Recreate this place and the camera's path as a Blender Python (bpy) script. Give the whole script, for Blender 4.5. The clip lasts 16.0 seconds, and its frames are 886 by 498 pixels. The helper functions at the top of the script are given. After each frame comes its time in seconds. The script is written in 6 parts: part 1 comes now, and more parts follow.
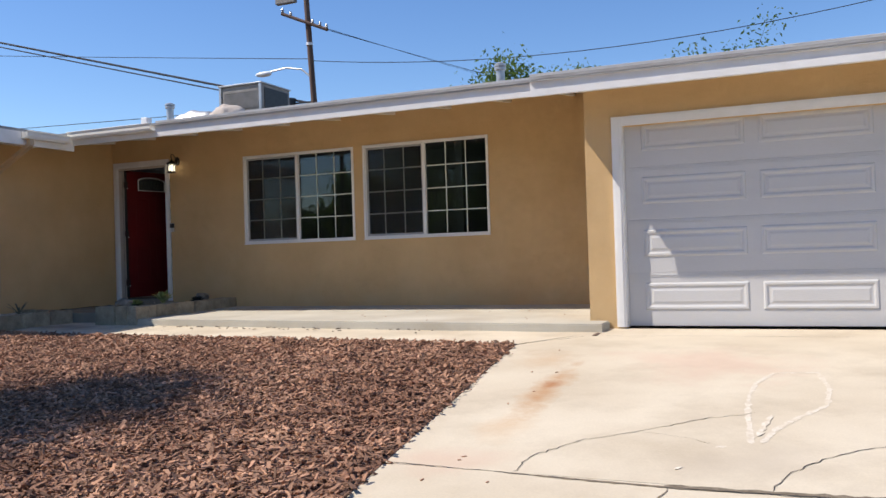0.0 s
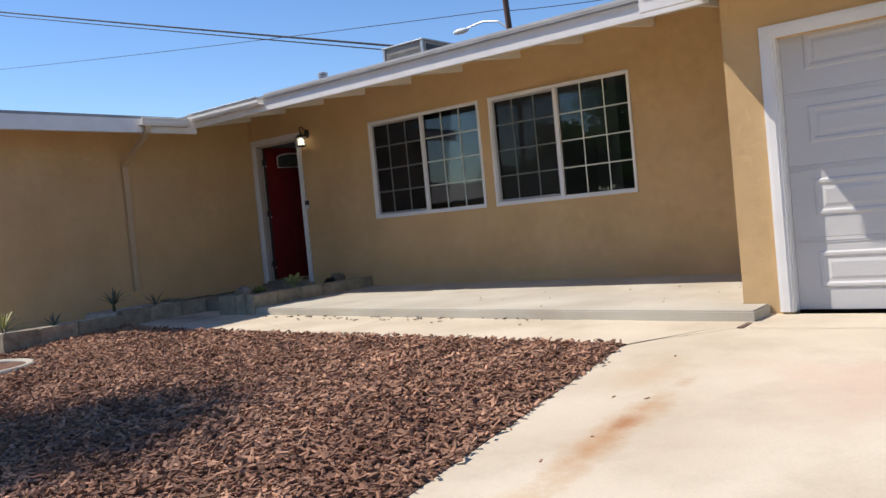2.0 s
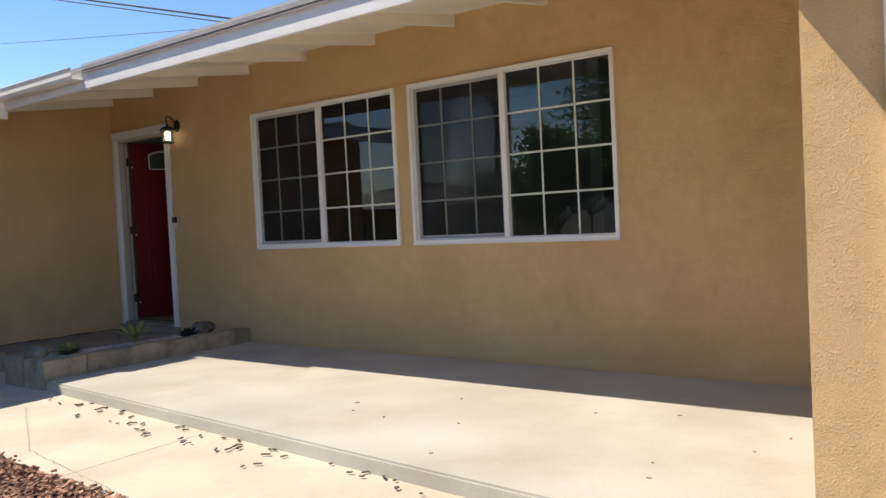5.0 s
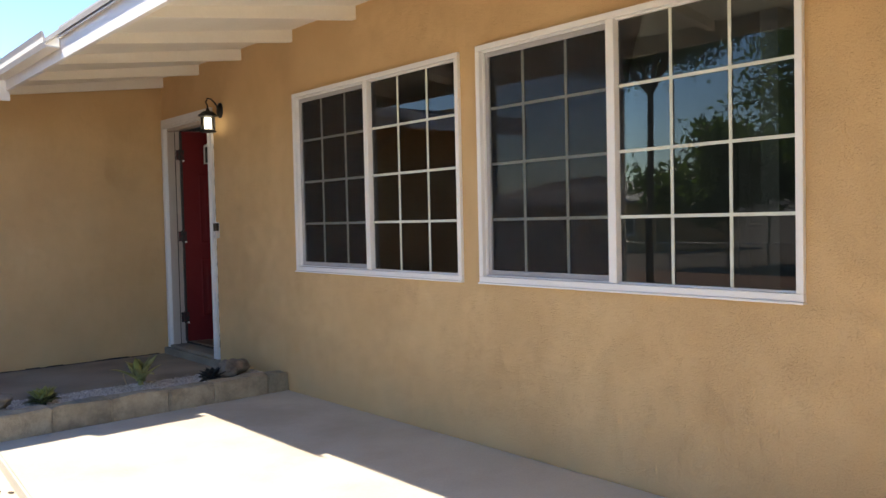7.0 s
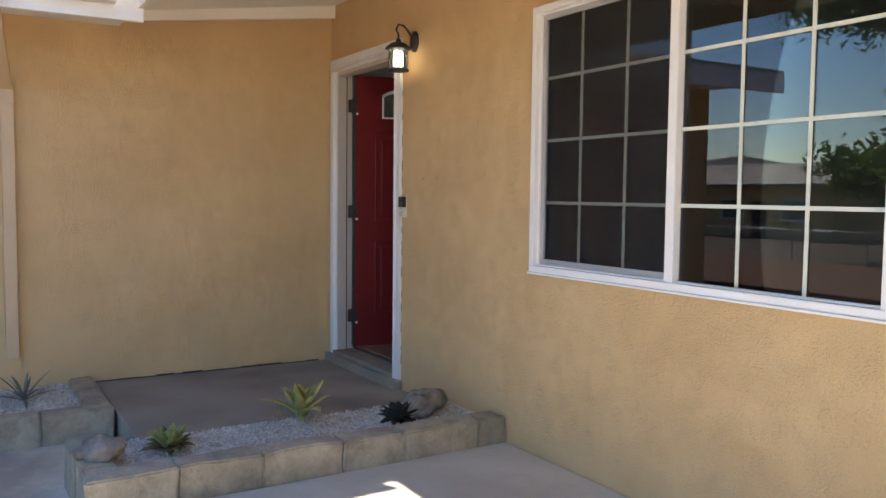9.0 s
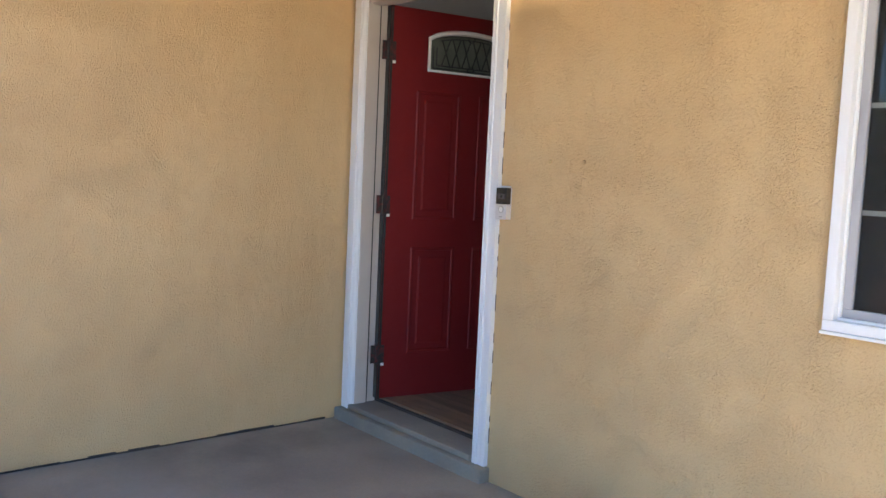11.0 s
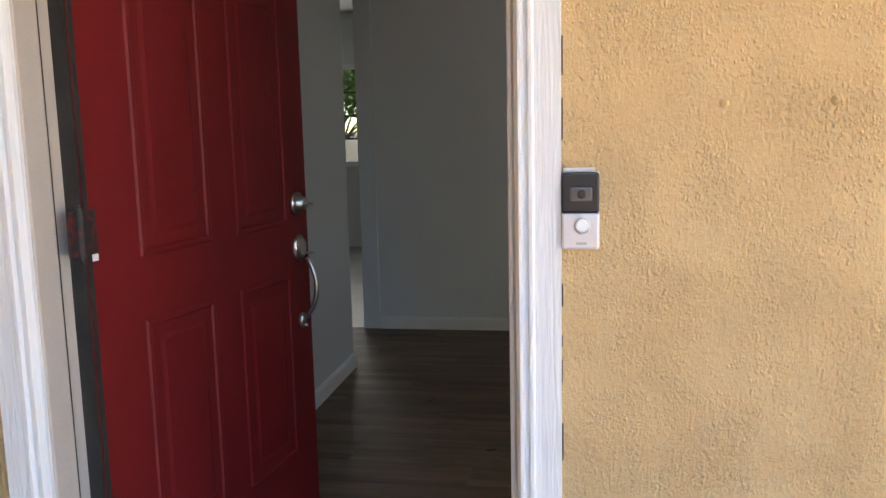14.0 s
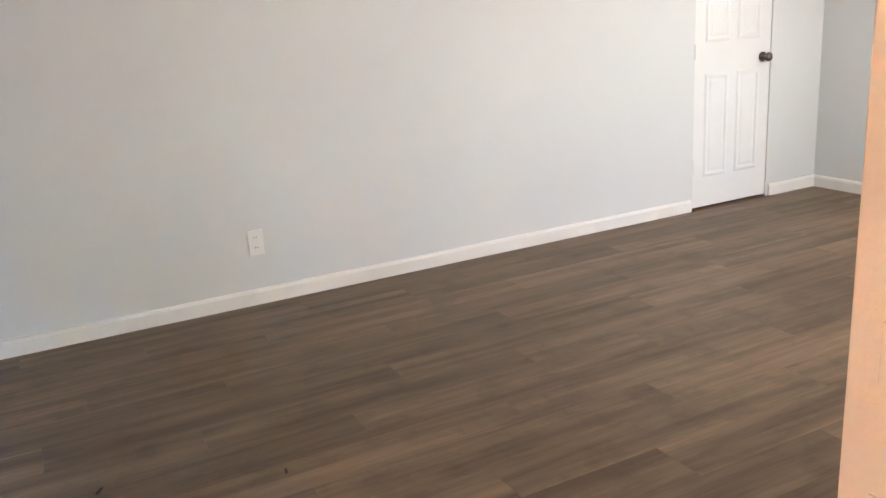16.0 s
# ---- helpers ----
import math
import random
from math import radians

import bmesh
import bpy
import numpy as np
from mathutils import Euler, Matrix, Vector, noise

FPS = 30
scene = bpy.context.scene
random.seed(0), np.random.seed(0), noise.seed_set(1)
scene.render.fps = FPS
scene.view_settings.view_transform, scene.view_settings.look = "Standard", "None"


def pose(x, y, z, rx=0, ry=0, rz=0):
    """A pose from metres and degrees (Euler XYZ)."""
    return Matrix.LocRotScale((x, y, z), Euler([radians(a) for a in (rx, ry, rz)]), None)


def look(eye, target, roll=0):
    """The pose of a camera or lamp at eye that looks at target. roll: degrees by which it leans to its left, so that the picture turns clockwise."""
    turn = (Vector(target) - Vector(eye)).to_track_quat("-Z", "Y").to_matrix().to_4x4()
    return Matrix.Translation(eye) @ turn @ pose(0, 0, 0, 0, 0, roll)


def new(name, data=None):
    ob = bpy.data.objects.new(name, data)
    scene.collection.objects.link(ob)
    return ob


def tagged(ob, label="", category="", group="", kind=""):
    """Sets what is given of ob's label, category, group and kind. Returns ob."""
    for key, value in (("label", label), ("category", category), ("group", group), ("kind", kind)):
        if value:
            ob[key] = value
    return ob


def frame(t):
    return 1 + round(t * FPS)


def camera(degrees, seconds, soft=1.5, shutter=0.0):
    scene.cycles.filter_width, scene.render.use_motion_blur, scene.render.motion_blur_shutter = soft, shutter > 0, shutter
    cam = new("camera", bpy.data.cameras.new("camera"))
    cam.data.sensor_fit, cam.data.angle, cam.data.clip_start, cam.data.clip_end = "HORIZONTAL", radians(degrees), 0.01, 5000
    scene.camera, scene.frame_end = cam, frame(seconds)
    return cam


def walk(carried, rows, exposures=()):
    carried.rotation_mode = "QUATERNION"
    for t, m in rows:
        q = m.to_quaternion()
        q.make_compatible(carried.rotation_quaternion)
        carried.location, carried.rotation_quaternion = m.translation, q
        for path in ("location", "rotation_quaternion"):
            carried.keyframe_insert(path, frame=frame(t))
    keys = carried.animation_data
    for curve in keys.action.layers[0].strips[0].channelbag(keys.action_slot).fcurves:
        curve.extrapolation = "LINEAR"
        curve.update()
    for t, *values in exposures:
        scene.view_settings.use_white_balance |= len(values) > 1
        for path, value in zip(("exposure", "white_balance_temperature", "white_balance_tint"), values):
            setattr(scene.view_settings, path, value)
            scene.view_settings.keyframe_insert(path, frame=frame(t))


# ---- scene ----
cam = camera(56.3, 16.0)
PATH = [
    (0, (9.909, -10.129, 0.665), (9.135, -8.285, 0.68), -1.8),
    (0.5, (10.211, -9.779, 0.673), (9.16, -8.078, 0.632), -2.6),
    (1, (10.345, -9.301, 0.68), (9.254, -7.633, 0.511), -3.0),
    (1.5, (10.351, -8.767, 0.736), (9.203, -7.136, 0.595), -2.2),
    (2, (10.211, -8.194, 0.791), (8.955, -6.638, 0.725), -5.4),
    (2.5, (9.981, -7.597, 0.874), (8.722, -6.05, 0.734), -6.7),
    (3, (9.727, -7.135, 0.947), (8.553, -5.517, 0.875), -6.6),
    (3.5, (9.417, -6.618, 0.985), (8.2, -5.033, 0.896), -5.1),
    (4, (9.177, -6.122, 1.055), (7.98, -4.522, 0.98), -4.5),
    (4.5, (8.991, -5.58, 1.084), (7.811, -3.967, 1.005), -3.9),
    (4.7, (8.955, -5.422, 1.085), (7.756, -3.823, 1.016), -3.6),
    (6.8, (8.002, -3.231, 1.26), (6.489, -1.931, 1.112), -1.0),
    (7, (7.869, -3.115, 1.269), (6.34, -1.828, 1.198), -1.3),
    (7.5, (7.436, -2.825, 1.327), (5.838, -1.627, 1.425), 0.4),
    (8, (6.976, -2.639, 1.306), (5.266, -1.604, 1.382), 1.7),
    (8.5, (6.456, -2.596, 1.303), (4.712, -1.618, 1.256), 2.7),
    (9, (5.81, -2.499, 1.292), (4.099, -1.472, 1.163), 0.6),
    (9.5, (5.237, -2.43, 1.282), (3.629, -1.247, 1.164), 1.2),
    (10, (4.671, -2.407, 1.274), (3.09, -1.189, 1.15), 3.0),
    (10.2, (4.434, -2.401, 1.281), (2.859, -1.176, 1.139), 3.2),
    (12.3, (2.392, -2.295, 1.31), (1.214, -0.685, 1.159), -0.7),
    (12.5, (2.187, -2.231, 1.33), (1.126, -0.544, 1.17), -1.2),
    (13, (1.843, -1.994, 1.318), (1.061, -0.164, 1.123), -1.6),
    (13.5, (1.446, -1.758, 1.334), (0.906, 0.157, 1.127), -1.0),
    (14, (1.168, -1.437, 1.359), (0.837, 0.515, 1.074), -1.3),
    (14.5, (0.938, -1.161, 1.412), (0.747, 0.787, 0.999), -1.6),
    (15, (0.696, -0.902, 1.421), (0.788, 1.035, 0.93), -2.0),
    (15.5, (0.595, -0.55, 1.431), (1.007, 1.34, 0.922), -2.5),
    (16, (0.49, -0.277, 1.426), (1.34, 1.446, 0.874), -3.8),
]
EXPOSURES = ((0, 0.16, 6700, 12), (1.2, 0.2, 6800, 13), (2, 0.12, 6700, 12), (3.5, 0.2, 6750, 12), (4.7, 0.33, 6850, 11), (7, 1.15, 7050, 12), (7.5, 1.35, 7050, 14), (8, 1.32, 7100, 14), (9, 1.75, 7050, 12),
             (10, 2.25, 7000, 13), (12.3, 2.75, 6300, 5), (13, 3.05, 6450, 5), (14.5, 3.15, 7700, 14), (15, 4.05, 7400, 14), (15.5, 4.65, 5500, 0), (16, 5.6, 7500, 17))
walk(cam, [(t, look(*p)) for t, *p in PATH], EXPOSURES)

# ---- daylight ----
SUN_DIR = Vector((1.78, 0.87, -2.5)).normalized()
world = bpy.data.worlds.new("sky_world")
scene.world = world
world.use_nodes = True
wn = world.node_tree
sky = wn.nodes.new("ShaderNodeTexSky")
sky.sky_type = "NISHITA"
sky.sun_disc = False
sky.sun_elevation = math.asin(-SUN_DIR.z)
sky.sun_rotation = math.atan2(-SUN_DIR.x, -SUN_DIR.y)
sky.air_density, sky.dust_density, sky.ozone_density = 1.0, 0.0, 4.0
tone = wn.nodes.new("ShaderNodeHueSaturation")
tone.inputs["Hue"].default_value, tone.inputs["Saturation"].default_value = 0.507, 1.17
wn.links.new(sky.outputs[0], tone.inputs["Color"])
wn.links.new(tone.outputs[0], wn.nodes["Background"].inputs[0])
wn.nodes["Background"].inputs[1].default_value = 0.145
sun = new("sun", bpy.data.lights.new("sun", "SUN"))
sun.data.energy, sun.data.angle, sun.data.color = 5.0, radians(0.53), (1.0, 0.935, 0.84)
sun.rotation_euler = SUN_DIR.to_track_quat("-Z", "Y").to_euler()


# daylight that the two front windows and the kitchen window let in
for wx, wy, wz, w, h, watts, turn in ((3.43, 0.16, 1.56, 1.7, 1.15, 0.9, 90), (5.42, 0.16, 1.56, 1.7, 1.15, 0.9, 90), (-1.65, 6.95, 1.52, 1.2, 0.95, 1.2, -90)):
    day = new("window_daylight", bpy.data.lights.new("window_daylight", "AREA"))
    day.data.shape, day.data.size, day.data.size_y = "RECTANGLE", w, h
    day.data.energy, day.data.color, day.data.spread = watts, (0.92, 0.96, 1.0), radians(165)
    day.matrix_basis = pose(wx, wy, wz, turn, 0, 0)


# ---- materials ----
def mat(name, a, b, scale=3.0, rough=0.8, bump=0.0, bscale=60.0, metal=0.0, fine=0.12, stretch=(1, 1, 1), rand=0.0,
        spec=0.5, grime=None, gscale=0.7, gamount=0.5, bdist=0.01, island=False):
    """Two-scale noise colour between a and b, fine grain, optional blotches of grime, bump, and variation by piece."""
    m = bpy.data.materials.new(name)
    m.use_nodes = True
    t = m.node_tree
    n, l = t.nodes, t.links
    p = n["Principled BSDF"]
    p.inputs["Roughness"].default_value = rough
    p.inputs["Metallic"].default_value = metal
    p.inputs["Specular IOR Level"].default_value = spec
    co = n.new("ShaderNodeTexCoord")
    mp = n.new("ShaderNodeMapping")
    mp.inputs["Scale"].default_value = stretch
    l.new(co.outputs["Object"], mp.inputs[0])
    n1 = n.new("ShaderNodeTexNoise")
    n1.inputs["Scale"].default_value, n1.inputs["Detail"].default_value = scale, 6
    l.new(mp.outputs[0], n1.inputs["Vector"])
    r = n.new("ShaderNodeValToRGB")
    r.color_ramp.elements[0].position, r.color_ramp.elements[1].position = 0.3, 0.7
    r.color_ramp.elements[0].color, r.color_ramp.elements[1].color = (*a, 1), (*b, 1)
    l.new(n1.outputs["Fac"], r.inputs[0])
    out = r.outputs[0]
    n2 = n.new("ShaderNodeTexNoise")
    n2.inputs["Scale"].default_value, n2.inputs["Detail"].default_value = bscale, 4
    l.new(mp.outputs[0], n2.inputs["Vector"])
    if grime:
        n3 = n.new("ShaderNodeTexNoise")
        n3.inputs["Scale"].default_value, n3.inputs["Detail"].default_value, n3.inputs["Roughness"].default_value = gscale, 8, 0.65
        l.new(co.outputs["Object"], n3.inputs["Vector"])
        mr = n.new("ShaderNodeMapRange")
        mr.inputs[1].default_value, mr.inputs[2].default_value, mr.inputs[4].default_value = 0.5, 0.75, gamount
        l.new(n3.outputs["Fac"], mr.inputs[0])
        mx = n.new("ShaderNodeMix")
        mx.data_type = "RGBA"
        mx.inputs["B"].default_value = (*grime, 1)
        l.new(mr.outputs[0], mx.inputs["Factor"])
        l.new(out, mx.inputs["A"])
        out = mx.outputs["Result"]
    hsv = n.new("ShaderNodeHueSaturation")
    l.new(out, hsv.inputs["Color"])
    f = n.new("ShaderNodeMath")
    f.operation = "MULTIPLY_ADD"
    f.inputs[1].default_value, f.inputs[2].default_value = fine * 2, 1 - fine
    l.new(n2.outputs["Fac"], f.inputs[0])
    val = f.outputs[0]
    if rand:
        src = n.new("ShaderNodeNewGeometry").outputs["Random Per Island"] if island else n.new("ShaderNodeObjectInfo").outputs["Random"]
        g = n.new("ShaderNodeMath")
        g.operation = "MULTIPLY_ADD"
        g.inputs[1].default_value, g.inputs[2].default_value = rand * 2, 1 - rand
        l.new(src, g.inputs[0])
        k = n.new("ShaderNodeMath")
        k.operation = "MULTIPLY"
        l.new(g.outputs[0], k.inputs[0])
        l.new(val, k.inputs[1])
        val = k.outputs[0]
    l.new(val, hsv.inputs["Value"])
    l.new(hsv.outputs[0], p.inputs["Base Color"])
    if bump:
        bm_ = n.new("ShaderNodeBump")
        bm_.inputs["Strength"].default_value, bm_.inputs["Distance"].default_value = bump, bdist
        l.new(n2.outputs["Fac"], bm_.inputs["Height"])
        l.new(bm_.outputs[0], p.inputs["Normal"])
    return m


def glass_mat(name, tint=(0.47, 0.5, 0.48)):
    """A thin window pane: clear straight through, glossy by Fresnel."""
    m = bpy.data.materials.new(name)
    m.use_nodes = True
    n, l = m.node_tree.nodes, m.node_tree.links
    n.remove(n["Principled BSDF"])
    tr = n.new("ShaderNodeBsdfTransparent")
    tr.inputs[0].default_value = (*tint, 1)
    gl = n.new("ShaderNodeBsdfGlossy")
    gl.inputs["Roughness"].default_value = 0.005
    fr = n.new("ShaderNodeFresnel")
    fr.inputs[0].default_value = 1.62
    mx = n.new("ShaderNodeMixShader")
    l.new(fr.outputs[0], mx.inputs[0])
    l.new(tr.outputs[0], mx.inputs[1])
    l.new(gl.outputs[0], mx.inputs[2])
    l.new(mx.outputs[0], n["Material Output"].inputs[0])
    return m


def screen_mat(name):
    """Fine dark insect mesh: half open."""
    m = bpy.data.materials.new(name)
    m.use_nodes = True
    n, l = m.node_tree.nodes, m.node_tree.links
    p = n["Principled BSDF"]
    p.inputs["Base Color"].default_value = (0.014, 0.014, 0.015, 1)
    p.inputs["Roughness"].default_value = 0.6
    tr = n.new("ShaderNodeBsdfTransparent")
    mx = n.new("ShaderNodeMixShader")
    mx.inputs[0].default_value = 0.5
    l.new(tr.outputs[0], mx.inputs[1])
    l.new(p.outputs[0], mx.inputs[2])
    l.new(mx.outputs[0], n["Material Output"].inputs[0])
    return m


def glow_mat(name, colour, strength):
    m = bpy.data.materials.new(name)
    m.use_nodes = True
    p = m.node_tree.nodes["Principled BSDF"]
    p.inputs["Emission Color"].default_value = (*colour, 1)
    p.inputs["Emission Strength"].default_value = strength
    return m


def stucco_mat(name, a, b):
    """Painted stucco: coarse trowelled relief with streaky ridges and a few scuffs."""
    m = mat(name, a, b, scale=1.6, rough=0.93, bump=0.0, bscale=130, fine=0.07, spec=0.2, grime=(0.44, 0.31, 0.17), gscale=2.3, gamount=0.19)
    n, l = m.node_tree.nodes, m.node_tree.links
    co = n.new("ShaderNodeTexCoord")
    mp = n.new("ShaderNodeMapping")
    mp.inputs["Scale"].default_value = (1, 1, 0.7)
    l.new(co.outputs["Object"], mp.inputs[0])
    v = n.new("ShaderNodeTexNoise")
    v.inputs["Scale"].default_value, v.inputs["Detail"].default_value, v.inputs["Roughness"].default_value = 120, 6, 0.66
    v.inputs["Distortion"].default_value = 0.35
    l.new(mp.outputs[0], v.inputs["Vector"])
    big = n.new("ShaderNodeTexNoise")
    big.inputs["Scale"].default_value, big.inputs["Detail"].default_value = 7, 3
    l.new(co.outputs["Object"], big.inputs["Vector"])
    amp = n.new("ShaderNodeMapRange")
    amp.inputs[1].default_value, amp.inputs[2].default_value, amp.inputs[3].default_value, amp.inputs[4].default_value = 0.35, 0.65, 0.25, 1.0
    l.new(big.outputs["Fac"], amp.inputs[0])
    mul = n.new("ShaderNodeMath")
    mul.operation = "MULTIPLY"
    l.new(v.outputs["Fac"], mul.inputs[0])
    l.new(amp.outputs[0], mul.inputs[1])
    # raised grains of sand in patches between smoother, trowelled areas
    warp = n.new("ShaderNodeTexNoise")
    warp.inputs["Scale"].default_value, warp.inputs["Detail"].default_value = 60, 2
    l.new(co.outputs["Object"], warp.inputs["Vector"])
    shift = n.new("ShaderNodeVectorMath")
    shift.operation = "MULTIPLY_ADD"
    shift.inputs[1].default_value = (0.008, 0.008, 0.008)
    l.new(warp.outputs["Color"], shift.inputs[0])
    l.new(mp.outputs[0], shift.inputs[2])
    vo = n.new("ShaderNodeTexVoronoi")
    vo.inputs["Scale"].default_value = 165
    l.new(shift.outputs[0], vo.inputs["Vector"])
    gr = n.new("ShaderNodeMapRange")
    gr.interpolation_type = "SMOOTHSTEP"
    gr.inputs[1].default_value, gr.inputs[2].default_value, gr.inputs[3].default_value, gr.inputs[4].default_value = 0.1, 0.55, 0.2, 0.0
    l.new(vo.outputs["Distance"], gr.inputs[0])
    patch = n.new("ShaderNodeTexNoise")
    patch.inputs["Scale"].default_value, patch.inputs["Detail"].default_value, patch.inputs["Roughness"].default_value = 9, 7, 0.75
    l.new(mp.outputs[0], patch.inputs["Vector"])
    pm = n.new("ShaderNodeMapRange")
    pm.inputs[1].default_value, pm.inputs[2].default_value, pm.inputs[3].default_value, pm.inputs[4].default_value = 0.42, 0.6, 0.05, 1.0
    l.new(patch.outputs["Fac"], pm.inputs[0])
    gm = n.new("ShaderNodeMath")
    gm.operation = "MULTIPLY"
    l.new(gr.outputs[0], gm.inputs[0])
    l.new(pm.outputs[0], gm.inputs[1])
    tot = n.new("ShaderNodeMath")
    tot.operation = "MULTIPLY_ADD"
    tot.inputs[1].default_value = 0.7
    l.new(mul.outputs[0], tot.inputs[0])
    l.new(gm.outputs[0], tot.inputs[2])
    bp = n.new("ShaderNodeBump")
    bp.inputs["Strength"].default_value, bp.inputs["Distance"].default_value = 1.0, 0.012
    l.new(tot.outputs[0], bp.inputs["Height"])
    l.new(bp.outputs[0], n["Principled BSDF"].inputs["Normal"])
    return m


def concrete_mat(name, a, b, stains=()):
    """Weathered concrete; stains: (x, y, radius x, radius y, turn, colour, amount) patches in world metres with ragged edges."""
    m = mat(name, a, b, scale=1.3, rough=0.9, bump=0.25, bscale=90, fine=0.1, spec=0.25, grime=(0.38, 0.31, 0.22), gscale=1.4, gamount=0.5, bdist=0.004)
    n, l = m.node_tree.nodes, m.node_tree.links
    p = n["Principled BSDF"]
    out = p.inputs["Base Color"].links[0].from_socket
    geo = n.new("ShaderNodeNewGeometry")
    wob = n.new("ShaderNodeTexNoise")
    wob.inputs["Scale"].default_value, wob.inputs["Detail"].default_value, wob.inputs["Roughness"].default_value = 2.6, 8, 0.68
    l.new(geo.outputs["Position"], wob.inputs["Vector"])
    for x, y, rx, ry, turn, colour, amount in stains:
        mp = n.new("ShaderNodeMapping")
        mp.vector_type = "TEXTURE"
        mp.inputs["Location"].default_value = (x, y, -0.3)
        mp.inputs["Rotation"].default_value = (0, 0, radians(turn))
        mp.inputs["Scale"].default_value = (rx, ry, 3)
        l.new(geo.outputs["Position"], mp.inputs[0])
        ln = n.new("ShaderNodeVectorMath")
        ln.operation = "LENGTH"
        l.new(mp.outputs[0], ln.inputs[0])
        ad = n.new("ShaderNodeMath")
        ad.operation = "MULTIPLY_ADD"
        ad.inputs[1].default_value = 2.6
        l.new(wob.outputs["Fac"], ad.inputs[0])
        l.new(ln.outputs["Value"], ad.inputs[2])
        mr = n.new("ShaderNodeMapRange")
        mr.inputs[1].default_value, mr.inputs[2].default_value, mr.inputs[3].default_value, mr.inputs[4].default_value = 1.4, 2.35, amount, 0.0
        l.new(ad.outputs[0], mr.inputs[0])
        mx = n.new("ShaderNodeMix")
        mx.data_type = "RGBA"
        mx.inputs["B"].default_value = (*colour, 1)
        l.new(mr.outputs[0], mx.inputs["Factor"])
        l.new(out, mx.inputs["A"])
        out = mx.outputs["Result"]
    l.new(out, p.inputs["Base Color"])
    return m


STUCCO = stucco_mat("tan_stucco", (0.6, 0.405, 0.205), (0.68, 0.475, 0.25))
WHITE = mat("white_paint", (0.78, 0.77, 0.75), (0.84, 0.83, 0.81), scale=4, rough=0.55, bump=0.1, bscale=140, fine=0.03, grime=(0.6, 0.57, 0.5), gscale=3, gamount=0.3)
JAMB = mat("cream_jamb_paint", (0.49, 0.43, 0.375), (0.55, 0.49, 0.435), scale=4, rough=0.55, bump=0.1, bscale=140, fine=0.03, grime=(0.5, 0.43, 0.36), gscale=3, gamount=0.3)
WOODWHITE = mat("white_painted_wood_grain", (0.72, 0.72, 0.72), (0.79, 0.79, 0.785), scale=5, rough=0.6, bump=0.55, bscale=34, fine=0.06, stretch=(2.6, 2.6, 0.16), bdist=0.006)
for nd in WOODWHITE.node_tree.nodes:
    if nd.type == "TEX_NOISE":
        nd.inputs["Distortion"].default_value = 1.4
CREAM = mat("cream_eave_paint", (0.8, 0.76, 0.67), (0.84, 0.81, 0.73), scale=4, rough=0.7, bump=0.2, bscale=50, fine=0.04)
VINYL = mat("white_vinyl", (0.8, 0.8, 0.79), (0.84, 0.84, 0.83), scale=3, rough=0.35, fine=0.02)
GREYVINYL = mat("grey_screen_frame", (0.36, 0.36, 0.37), (0.42, 0.42, 0.43), scale=3, rough=0.45, fine=0.03)
MUNTIN = mat("pale_muntin", (0.62, 0.66, 0.58), (0.68, 0.72, 0.64), scale=3, rough=0.4, fine=0.02)
GLASS = glass_mat("window_glass")
SCREEN = screen_mat("insect_screen")
GARAGE = mat("garage_door_white", (0.55, 0.545, 0.54), (0.61, 0.605, 0.6), scale=2, rough=0.5, bump=0.15, bscale=110, fine=0.03, stretch=(0.3, 1, 1), grime=(0.58, 0.57, 0.55), gscale=1.1, gamount=0.3)
DRIVE = concrete_mat("driveway_concrete", (0.53, 0.45, 0.335), (0.63, 0.555, 0.43), (
    (8.4, -4.95, 0.14, 0.75, 0, (0.44, 0.24, 0.11), 0.85),
    (8.4, -4.72, 0.08, 0.16, 10, (0.36, 0.16, 0.07), 0.8),
    (8.4, -4.02, 0.09, 0.12, 0, (0.4, 0.2, 0.09), 0.8),
    (8.15, -3.9, 0.28, 0.4, 20, (0.52, 0.35, 0.21), 0.45),
    (8.4, -5.75, 0.18, 0.45, 0, (0.55, 0.38, 0.23), 0.5),
    (9.35, -3.9, 0.8, 0.7, 10, (0.62, 0.42, 0.33), 0.4),
    (8.33, -6.35, 0.4, 0.25, 0, (0.6, 0.42, 0.32), 0.45),
    (8.9, -7.5, 0.8, 0.5, 0, (0.62, 0.46, 0.34), 0.4),
    # dark stain at the walkway's wing end; its tone also deepens the shade there
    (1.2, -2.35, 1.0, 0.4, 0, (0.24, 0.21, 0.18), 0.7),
    (9.75, -6.1, 0.7, 0.25, 35, (0.5, 0.43, 0.34), 0.4),
))
PORCH = concrete_mat("porch_concrete", (0.43, 0.4, 0.335), (0.53, 0.5, 0.425), (
    (6.2, -1.9, 0.6, 0.3, 15, (0.62, 0.59, 0.52), 0.45),
    (4.3, -1.5, 0.7, 0.25, -8, (0.6, 0.57, 0.5), 0.4),
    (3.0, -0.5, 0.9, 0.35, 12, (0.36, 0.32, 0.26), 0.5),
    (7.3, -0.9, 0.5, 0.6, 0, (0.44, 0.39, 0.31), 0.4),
))
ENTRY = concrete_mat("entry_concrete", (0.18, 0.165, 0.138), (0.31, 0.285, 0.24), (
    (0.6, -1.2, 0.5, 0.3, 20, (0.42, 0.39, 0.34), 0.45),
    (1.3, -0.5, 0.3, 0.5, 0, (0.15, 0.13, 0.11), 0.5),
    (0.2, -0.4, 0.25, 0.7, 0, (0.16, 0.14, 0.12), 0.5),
))
